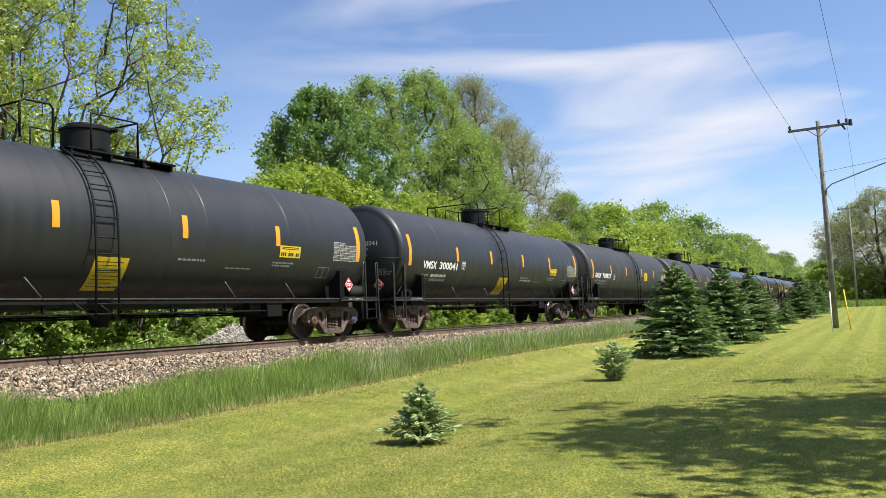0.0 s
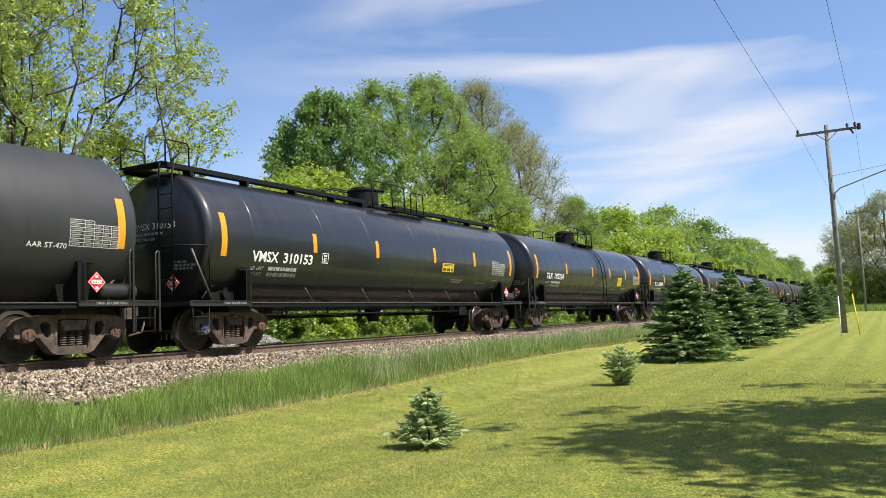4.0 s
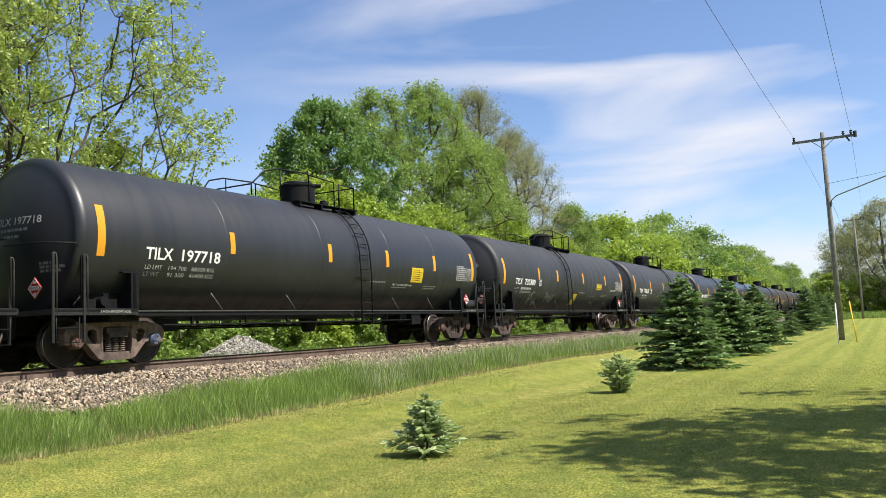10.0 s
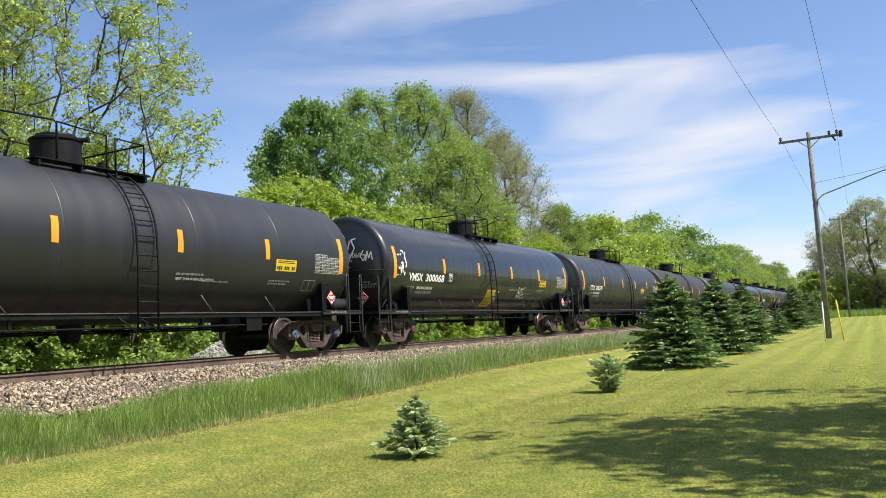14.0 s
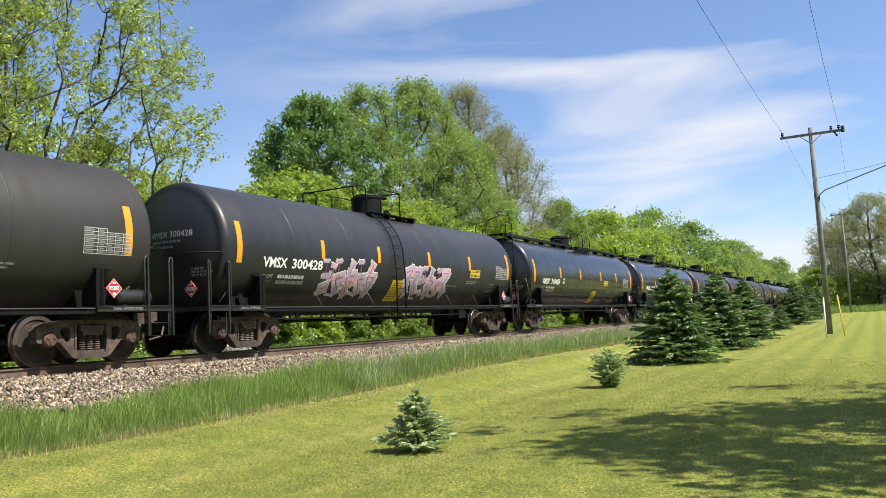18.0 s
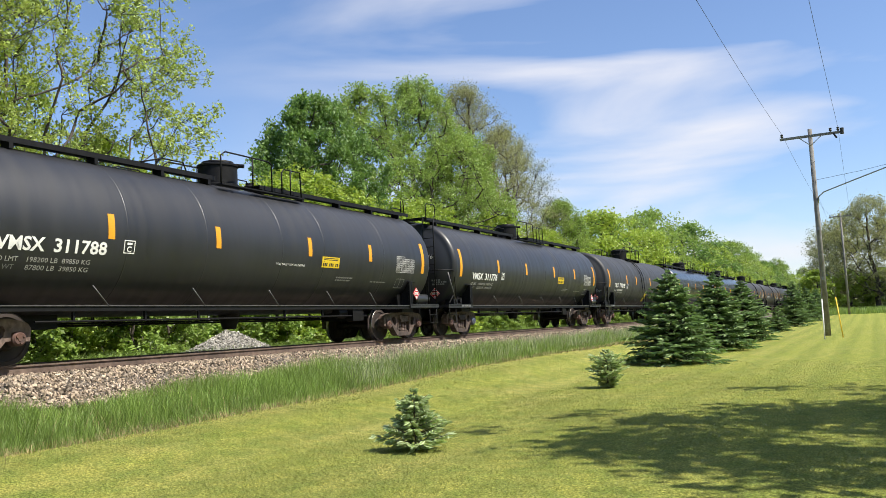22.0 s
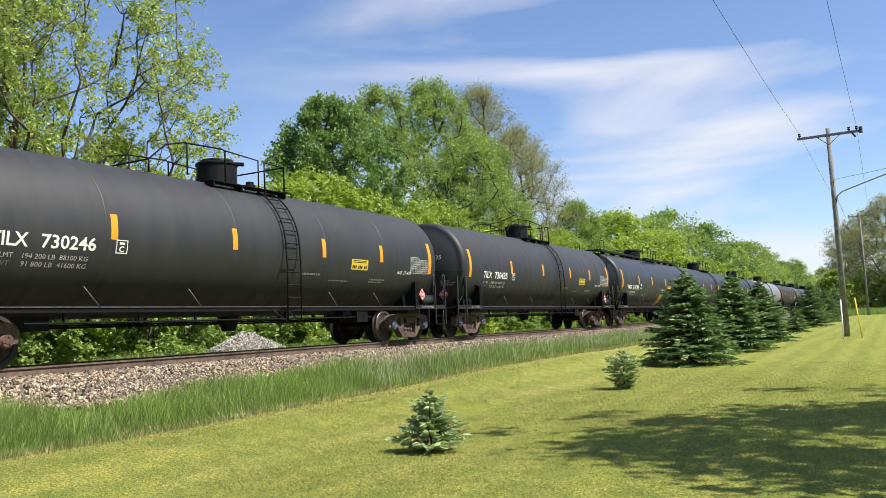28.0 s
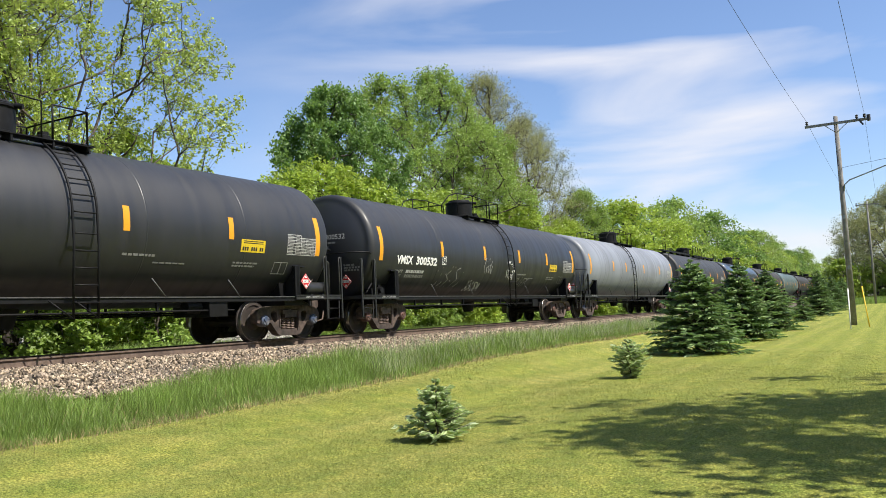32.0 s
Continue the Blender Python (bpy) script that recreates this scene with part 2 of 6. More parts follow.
M = {
    "gloss": paint("gloss_black_paint", (0.0085, 0.0094, 0.0125), 0.45, (0.015, 0.0155, 0.018), 0.42, 0.12, 0.6, 0.14),
    "satin": paint("satin_black_paint", (0.0125, 0.0134, 0.0172), 0.52, (0.019, 0.0197, 0.023), 0.55, 0.12, 0.2, 0.26),
    "matte": paint("matte_charcoal_paint", (0.018, 0.0186, 0.0218), 0.58, (0.025, 0.0253, 0.0275), 0.6, 0.1),
    "dusty": paint("dusty_black_paint", (0.021, 0.0192, 0.0188), 0.6, (0.031, 0.028, 0.0262), 0.5, 0.25),
    "pale": paint("pale_grey_paint", (0.16, 0.172, 0.2), 0.5, (0.1, 0.1, 0.1)),
    "teal": paint("teal_paint", (0.055, 0.08, 0.082), 0.5, (0.05, 0.07, 0.07)),
    "steel_black": material("black_fittings", (0.009, 0.009, 0.01), 0.55, grain=8, vary=0.3, bump=0.02, spec=0.18),
    "post": material("worn_black_post", (0.018, 0.018, 0.019), 0.4, grain=8, vary=0.3, bump=0.02, stain=(0.045, 0.043, 0.04), stain_scale=2.5, stain_amount=0.4),
    "grey_rail": material("grey_worn_edge", (0.07, 0.07, 0.07), 0.45, grain=8, vary=0.3, bump=0.02),
    "frame_brown": material("brake_dust_brown", (0.115, 0.08, 0.066), 0.8, grain=9, vary=0.45, bump=0.3, stain=(0.03, 0.024, 0.021), stain_scale=2.6, stain_amount=0.9, random_tint=0.5),
    "wheel": material("rusty_wheel_plate", (0.05, 0.036, 0.031), 0.75, grain=6, vary=0.3, bump=0.1, stain=(0.025, 0.02, 0.018), stain_scale=2, stain_amount=0.8, random_tint=0.4),
    "tread": material("worn_tread_steel", (0.32, 0.3, 0.29), 0.3, metal=1.0, grain=10, vary=0.2, bump=0.05),
    "cap_blue": material("blue_bearing_cap", (0.05, 0.075, 0.14), 0.6, grain=12, vary=0.3, bump=0.1, stain=(0.15, 0.13, 0.12), stain_scale=6, stain_amount=0.8),
    "cap_brown": material("brown_bearing_cap", (0.13, 0.065, 0.05), 0.7, grain=12, vary=0.3, bump=0.1, stain=(0.05, 0.04, 0.035), stain_scale=6, stain_amount=0.8),
    "yellow": material("yellow_reflective_strip", (0.68, 0.3, 0.014), 0.5, grain=40, vary=0.08, bump=0.0),
    "lemon": material("lemon_panel", (0.64, 0.45, 0.018), 0.5, grain=40, vary=0.08, bump=0.0),
    "white": material("white_stencil_paint", (0.78, 0.78, 0.76), 0.6, grain=30, vary=0.08, bump=0.0),
    "faded": material("faded_stencil_paint", (0.22, 0.22, 0.215), 0.6, grain=30, vary=0.25, bump=0.0),
    "orange": material("orange_stencil_paint", (0.8, 0.33, 0.03), 0.6, grain=30, vary=0.1, bump=0.0),
    "ink": material("black_ink", (0.02, 0.02, 0.02), 0.6, grain=30, vary=0.1, bump=0.0),
    "red": material("red_placard", (0.5, 0.012, 0.02), 0.5, grain=30, vary=0.1, bump=0.0),
    "lilac": material("lilac_spray_paint", (0.2, 0.13, 0.26), 0.6, grain=5, vary=0.3, bump=0.0),
    "pinkish": material("pink_spray_paint", (0.6, 0.36, 0.42), 0.6, grain=5, vary=0.3, bump=0.0, stain=(0.36, 0.36, 0.56), stain_scale=1.6, stain_amount=0.9),
    "rail": material("brown_rail_side", (0.15, 0.105, 0.082), 0.75, grain=12, vary=0.3, bump=0.1, stain=(0.05, 0.035, 0.03), stain_scale=2, stain_amount=0.7),
    "rail_top": material("polished_rail_head", (0.5, 0.5, 0.5), 0.25, metal=1.0, grain=15, vary=0.15, bump=0.02),
    "tie": material("creosote_timber", (0.05, 0.04, 0.034), 0.9, grain=14, vary=0.4, bump=0.4, random_tint=0.25),
    "stone": material("ballast_stone", (0.32, 0.25, 0.18), 0.9, grain=9, vary=0.3, bump=0.2, stain=(0.25, 0.22, 0.19), stain_scale=5.0, stain_amount=0.5, island_tint=0.85),
    "pile": material("grey_gravel", (0.31, 0.295, 0.27), 0.9, grain=9, vary=0.25, bump=0.2, island_tint=0.5),
    # darker than the loose stones: the shade in their gaps is put into this colour
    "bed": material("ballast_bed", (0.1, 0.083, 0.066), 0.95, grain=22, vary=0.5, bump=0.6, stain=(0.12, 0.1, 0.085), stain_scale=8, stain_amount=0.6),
    "grass": material("tall_grass_blade", (0.2, 0.29, 0.07), 0.5, grain=1.1, vary=0.35, bump=0.0, island_tint=0.45, translucent=(0.36, 0.5, 0.1)),
    "straw": material("dry_grass_blade", (0.36, 0.28, 0.14), 0.7, grain=1.5, vary=0.3, bump=0.0, island_tint=0.3),
    "seed": material("pale_seed_heads", (0.34, 0.38, 0.2), 0.6, grain=1.5, vary=0.3, bump=0.0, island_tint=0.3, translucent=(0.42, 0.5, 0.24)),
    "turf": material("mown_grass_blade", (0.25, 0.27, 0.07), 0.7, grain=0.6, vary=0.25, bump=0.0, island_tint=0.5, translucent=(0.36, 0.4, 0.09)),
    "weeds": material("weedy_soil", (0.075, 0.075, 0.035), 0.95, grain=6, vary=0.5, bump=0.5, stain=(0.05, 0.09, 0.02), stain_scale=1.2, stain_amount=0.9, spec=0.1),
    "bark": material("grey_brown_bark", (0.085, 0.068, 0.055), 0.9, grain=10, vary=0.4, bump=0.5),
    "leaf_bright": material("bright_spring_leaf", (0.26, 0.35, 0.055), 0.45, grain=0.5, vary=0.25, bump=0.0, island_tint=0.4, translucent=(0.54, 0.67, 0.09)),
    "leaf_spring": material("fresh_spring_leaf", (0.29, 0.37, 0.085), 0.45, grain=0.5, vary=0.25, bump=0.0, island_tint=0.4, translucent=(0.56, 0.65, 0.12)),
    "leaf_mid": material("mid_green_leaf", (0.2, 0.29, 0.065), 0.45, grain=0.5, vary=0.25, bump=0.0, island_tint=0.4, translucent=(0.43, 0.58, 0.11)),
    "leaf_dark": material("dark_maple_leaf", (0.125, 0.21, 0.05), 0.5, grain=0.5, vary=0.2, bump=0.0, island_tint=0.35, translucent=(0.25, 0.42, 0.08)),
    "leaf_olive": material("olive_willow_leaf", (0.27, 0.28, 0.125), 0.55, grain=0.5, vary=0.2, bump=0.0, island_tint=0.3, translucent=(0.48, 0.5, 0.18)),
    "needle": material("blue_green_needles", (0.21, 0.31, 0.13), 0.55, grain=2.0, vary=0.3, bump=0.0, island_tint=0.4, translucent=(0.27, 0.42, 0.15)),
    "needle_new": material("pale_new_needles", (0.38, 0.5, 0.22), 0.55, grain=2.0, vary=0.25, bump=0.0, island_tint=0.35, translucent=(0.2, 0.32, 0.08)),
    "sapling": material("sapling_needles", (0.3, 0.4, 0.16), 0.55, grain=6.0, vary=0.3, bump=0.0, island_tint=0.4, translucent=(0.4, 0.54, 0.18)),
    "sapling_tip": material("pale_sapling_tips", (0.55, 0.64, 0.36), 0.55, grain=6.0, vary=0.2, bump=0.0, island_tint=0.3, translucent=(0.55, 0.65, 0.3)),
    "pole": material("weathered_pole_wood", (0.23, 0.222, 0.21), 0.9, grain=8, vary=0.3, bump=0.4, stain=(0.12, 0.1, 0.085), stain_scale=2, stain_amount=0.7),
    "wire": material("dark_cable", (0.03, 0.03, 0.032), 0.6, grain=20, vary=0.1, bump=0.0),
    "galv": material("galvanised_steel", (0.3, 0.3, 0.31), 0.45, metal=0.7, grain=10, vary=0.15, bump=0.02),
    "guard_yellow": material("yellow_guy_guard", (0.75, 0.5, 0.03), 0.55, grain=10, vary=0.12, bump=0.0),
    "guard_white": material("white_guy_guard", (0.72, 0.72, 0.68), 0.55, grain=10, vary=0.12, bump=0.0),
    "table": material("printed_white_table", (0.46, 0.46, 0.45), 0.6, grain=30, vary=0.15, bump=0.0),
    "shed": material("dark_brown_boards", (0.045, 0.035, 0.03), 0.85, grain=9, vary=0.3, bump=0.2),
    "siding": material("white_siding", (0.7, 0.7, 0.68), 0.7, grain=10, vary=0.1, bump=0.05),
}


def lawn_material():
    """Mown lawn: fine blade grain, dry and lush patches, and mower stripes along the track's line."""
    m = bpy.data.materials.new("mown_lawn")
    m.use_nodes = True
    n, l = m.node_tree.nodes, m.node_tree.links
    b = n["Principled BSDF"]
    b.inputs["Roughness"].default_value = 0.9
    b.inputs["Specular IOR Level"].default_value = 0.15
    co = n.new("ShaderNodeTexCoord")

    def noise_node(scale, detail, stretch=(1, 1, 1)):
        mp = n.new("ShaderNodeMapping")
        mp.inputs["Scale"].default_value = stretch
        t = n.new("ShaderNodeTexNoise")
        t.inputs["Scale"].default_value, t.inputs["Detail"].default_value = scale, detail
        l.new(co.outputs["Object"], mp.inputs["Vector"])
        l.new(mp.outputs["Vector"], t.inputs["Vector"])
        return t.outputs["Fac"]

    def ramp(fac, lo, hi, a, c):
        r = n.new("ShaderNodeValToRGB")
        r.color_ramp.elements[0].position, r.color_ramp.elements[1].position = lo, hi
        r.color_ramp.elements[0].color, r.color_ramp.elements[1].color = (*a, 1), (*c, 1)
        l.new(fac, r.inputs["Fac"])
        return r.outputs["Color"]

    def mix(fac, a, c, mode="MIX"):
        x = n.new("ShaderNodeMix")
        x.data_type, x.blend_type = "RGBA", mode
        if isinstance(fac, float):
            x.inputs["Factor"].default_value = fac
        else:
            l.new(fac, x.inputs["Factor"])
        for sock, v in (("A", a), ("B", c)):
            if isinstance(v, tuple):
                x.inputs[sock].default_value = (*v, 1)
            else:
                l.new(v, x.inputs[sock])
        return x.outputs["Result"]

    green = ramp(noise_node(42, 5), 0.32, 0.68, (0.12, 0.15, 0.026), (0.4, 0.41, 0.09))
    dry = ramp(noise_node(70, 4), 0.3, 0.7, (0.25, 0.205, 0.07), (0.5, 0.425, 0.18))
    patch = ramp(noise_node(0.55, 6, (1.6, 0.7, 1)), 0.38, 0.7, (0.08, 0.08, 0.08), (0.62, 0.62, 0.62))
    # drier towards the railway
    sep = n.new("ShaderNodeSeparateXYZ")
    l.new(co.outputs["Object"], sep.inputs["Vector"])
    drier = n.new("ShaderNodeMapRange")
    drier.inputs["From Min"].default_value, drier.inputs["From Max"].default_value = -6.5, -1.5
    drier.inputs["To Min"].default_value, drier.inputs["To Max"].default_value = 1.0, 0.42
    l.new(sep.outputs["X"], drier.inputs["Value"])
    patch = mix(1.0, patch, drier.outputs["Result"], "MULTIPLY")
    wave = n.new("ShaderNodeTexWave")
    wave.wave_type, wave.bands_direction = "BANDS", "X"
    wave.inputs["Scale"].default_value, wave.inputs["Distortion"].default_value = 0.28, 0.35
    wave.inputs["Detail"].default_value, wave.inputs["Detail Scale"].default_value = 2, 0.6
    l.new(co.outputs["Object"], wave.inputs["Vector"])
    stripes = ramp(wave.outputs["Fac"], 0.25, 0.75, (0.9, 0.93, 0.89), (1.08, 1.06, 1.05))
    col = mix(patch, green, dry)
    spots = ramp(noise_node(3.2, 5), 0.36, 0.62, (0.72, 0.84, 0.75), (1.12, 1.08, 1.05))
    col = mix(1.0, col, spots, "MULTIPLY")
    speck = ramp(noise_node(34, 4), 0.38, 0.62, (0.52, 0.57, 0.5), (1.3, 1.29, 1.26))
    col = mix(1.0, col, speck, "MULTIPLY")
    col = mix(1.0, col, stripes, "MULTIPLY")
    l.new(col, b.inputs["Base Color"])
    bu = n.new("ShaderNodeBump")
    bu.inputs["Strength"].default_value, bu.inputs["Distance"].default_value = 0.8, 0.04
    l.new(noise_node(60, 4), bu.inputs["Height"])
    l.new(bu.outputs["Normal"], b.inputs["Normal"])
    return m


M["lawn"] = lawn_material()


# ---- mesh helpers ----
def box(bm, x0, x1, y0, y1, z0, z1, turn=None):
    vs = [bm.verts.new((x, y, z)) for x in (x0, x1) for y in (y0, y1) for z in (z0, z1)]
    if turn:
        mid = Vector(((x0 + x1) / 2, (y0 + y1) / 2, (z0 + z1) / 2))
        for v in vs:
            v.co = mid + turn @ (v.co - mid)
    for f in ((0, 1, 3, 2), (4, 6, 7, 5), (0, 4, 5, 1), (2, 3, 7, 6), (0, 2, 6, 4), (1, 5, 7, 3)):
        bm.faces.new([vs[i] for i in f])


def pipe(bm, pts, r, seg=8, r1=None):
    """A round bar through the points, closed at both ends."""
    pts = [Vector(p) for p in pts]
    rings = []
    n = len(pts)
    side = None
    for i, p in enumerate(pts):
        d = (pts[min(i + 1, n - 1)] - pts[max(i - 1, 0)]).normalized()
        if side is None:
            side = d.orthogonal().normalized()
        side = (side - d * side.dot(d)).normalized()
        up = d.cross(side)
        rad = r if r1 is None else r + (r1 - r) * i / max(1, n - 1)
        rings.append([bm.verts.new(p + (side * math.cos(k * 2 * math.pi / seg) + up * math.sin(k * 2 * math.pi / seg)) * rad) for k in range(seg)])
    for a, b in zip(rings, rings[1:]):
        for k in range(seg):
            f = bm.faces.new((a[k], a[(k + 1) % seg], b[(k + 1) % seg], b[k]))
            f.smooth = seg > 5
    bm.faces.new(rings[0][::-1])
    bm.faces.new(rings[-1])


def lathe(bm, profile, axis="y", seg=48, centre=(0, 0, 0), smooth=True):
    """Turns (along, radius) pairs about an axis through centre."""
    c = Vector(centre)
    rings = []
    for a, r in profile:
        ring = []
        for k in range(1 if r < 1e-6 else seg):
            u, v = r * math.cos(2 * math.pi * k / seg), r * math.sin(2 * math.pi * k / seg)
            ring.append(bm.verts.new(c + Vector({"y": (u, a, v), "x": (a, u, v), "z": (u, v, a)}[axis])))
        rings.append(ring)
    for p, q in zip(rings, rings[1:]):
        for k in range(max(len(p), len(q))):
            vs = [p[k % len(p)], p[(k + 1) % len(p)], q[(k + 1) % len(q)], q[k % len(q)]]
            vs = list(dict.fromkeys(vs))
            if len(vs) > 2:
                bm.faces.new(vs).smooth = smooth
    if smooth:
        for i in range(1, len(profile) - 1):
            (a0, r0), (a1, r1), (a2, r2) = profile[i - 1:i + 2]
            turn = math.atan2(r2 - r1, a2 - a1) - math.atan2(r1 - r0, a1 - a0)
            if abs((turn + math.pi) % (2 * math.pi) - math.pi) > 0.6:
                ring = rings[i]
                for k in range(len(ring)):
                    e = bm.edges.get((ring[k], ring[(k + 1) % len(ring)])) if len(ring) > 1 else None
                    if e:
                        e.smooth = False
    bmesh.ops.recalc_face_normals(bm, faces=bm.faces)


def prism(bm, outline, x0, x1):
    """An outline of (y, z) pairs given thickness along x."""
    a = [bm.verts.new((x0, y, z)) for y, z in outline]
    b = [bm.verts.new((x1, y, z)) for y, z in outline]
    bm.faces.new(a[::-1])
    bm.faces.new(b)
    n = len(a)
    for i in range(n):
        bm.faces.new((a[i], a[(i + 1) % n], b[(i + 1) % n], b[i]))


def mesh_of(name, bm, mat, bevel=0.0):
    if bevel:
        bmesh.ops.bevel(bm, geom=list(bm.edges), offset=bevel, segments=1, affect="EDGES")
    me = bpy.data.meshes.new(name)
    bm.to_mesh(me)
    bm.free()
    me.materials.append(mat)
    return me


def part(name, bm, mat, parent, label="", m=None):
    """Links a bmesh, or a mesh that is shared, as one part of a thing."""
    me = bm if isinstance(bm, bpy.types.Mesh) else mesh_of(name, bm, mat)
    ob = new(name, me)
    ob.parent = parent
    if m:
        ob.matrix_basis = m
    if label:
        tagged(ob, label)
    return ob


def thing(name, place, label, category, group="", kind="", rz=0.0):
    ob = new(name)
    ob.empty_display_size = 0.2
    ob.matrix_basis = pose(*place, 0, 0, rz)
    return tagged(ob, label, category, group, kind)


def quick_mesh(name, verts, faces, mat, smooth=False):
    """A mesh from numpy arrays; all faces have the same number of corners."""
    me = bpy.data.meshes.new(name)
    verts, faces = np.asarray(verts, np.float32), np.asarray(faces, np.int32)
    k = faces.shape[1]
    me.vertices.add(len(verts))
    me.vertices.foreach_set("co", verts.ravel())
    me.loops.add(faces.size)
    me.loops.foreach_set("vertex_index", faces.ravel())
    me.polygons.add(len(faces))
    me.polygons.foreach_set("loop_start", np.arange(len(faces), dtype=np.int32) * k)
    me.polygons.foreach_set("use_smooth", np.full(len(faces), smooth))
    me.update(calc_edges=True)
    me.materials.append(mat)
    return me


def blades(rng, base, height, width, lean=0.35):
    """Upright tapering blades, one triangle pair each, at the base points."""
    n = len(base)
    a = rng.uniform(0, 2 * np.pi, n)
    side = np.stack([np.cos(a), np.sin(a), np.zeros(n)], 1) * (width / 2)[:, None]
    tip = np.stack([rng.normal(0, lean, n), rng.normal(0, lean, n), np.ones(n)], 1) * height[:, None]
    mid = tip * np.array([0.4, 0.4, 0.55])
    v = np.stack([base - side, base + side, base + mid + side * 0.7, base + tip, base + mid - side * 0.7], 1).reshape(-1, 3)
    i = np.arange(n)[:, None] * 5
    f = np.concatenate([i + [0, 1, 2], i + [0, 2, 4], i + [4, 2, 3]], 0)
    return v, f


def leaves(rng, pos, size, flat=0.5, out=None):
    """Folded four-cornered leaves at the points; flat: how much they face upwards."""
    n = len(pos)
    nrm = rng.normal(0, 1, (n, 3))
    nrm[:, 2] += flat * 2
    if out is not None:
        nrm += out * 0.8
    nrm /= np.linalg.norm(nrm, axis=1)[:, None]
    t = np.cross(nrm, rng.normal(0, 1, (n, 3)))
    t /= np.linalg.norm(t, axis=1)[:, None] + 1e-9
    b = np.cross(nrm, t)
    s = (size * rng.uniform(0.6, 1.35, n))[:, None]
    v = np.stack([pos - t * s * 0.6, pos + b * s * 0.38 + nrm * s * 0.1, pos + t * s * 0.6 - nrm * s * 0.12, pos - b * s * 0.38 + nrm * s * 0.1], 1).reshape(-1, 3)
    i = np.arange(n)[:, None] * 4
    return v, np.concatenate([i + [0, 1, 2], i + [0, 2, 3]], 0)


# ---- the ground ----
TRACK_X, RAIL_Z, VERGE_X = -13.96, 1.27, -9.8


def smooth_step(a, b, v):
    t = np.clip((v - a) / (b - a), 0, 1)
    return t * t * (3 - 2 * t)


def ground_z(x, y):
    """The lawn lies level, climbs to the rough verge and the trackbed, and stays high beyond the track."""
    x, y = np.asarray(x, float), np.asarray(y, float)
    edge = 0.26 + 0.24 * smooth_step(10, 24, y)
    z = edge * smooth_step(-7.0, -9.8, x)
    z = z + (0.62 - edge) * smooth_step(-9.8, -11.5, x)
    z = z + 0.25 * smooth_step(-11.5, -12.4, x)
    z = z + 0.5 * smooth_step(60, 130, y) * smooth_step(-9.8, -7, x)
    return z + 0.03 * np.sin(x * 0.9 + y * 0.35) * np.cos(y * 0.5)


def build_ground():
    xs = np.concatenate([-np.geomspace(3000, 40, 14), np.arange(-36, -16, 2.0), np.arange(-16, -6, 0.35), np.arange(-6, 6, 0.75), np.geomspace(6, 3000, 18)])
    ys = np.concatenate([-np.geomspace(3000, 10, 14), np.arange(-8, 40, 0.75), np.arange(40, 160, 3.0), np.geomspace(165, 4000, 16)])
    gx, gy = np.meshgrid(xs, ys, indexing="ij")
    v = np.stack([gx, gy, ground_z(gx, gy)], 2).reshape(-1, 3)
    nx, ny = len(xs), len(ys)
    i, j = np.meshgrid(np.arange(nx - 1), np.arange(ny - 1), indexing="ij")
    a = (i * ny + j).ravel()
    f = np.stack([a, a + ny, a + ny + 1, a + 1], 1)
    me = quick_mesh("ground", v, f, M["lawn"], True)
    me.materials.append(M["weeds"])
    mid_x = v[f].mean(1)
    rough = (mid_x[:, 0] < VERGE_X) | (mid_x[:, 1] > 132)
    me.polygons.foreach_set("material_index", rough.astype(np.int32))
    return tagged(new("ground", me), "level mown lawn rising to a weedy railway verge", "lawn", kind="structure")


build_ground()


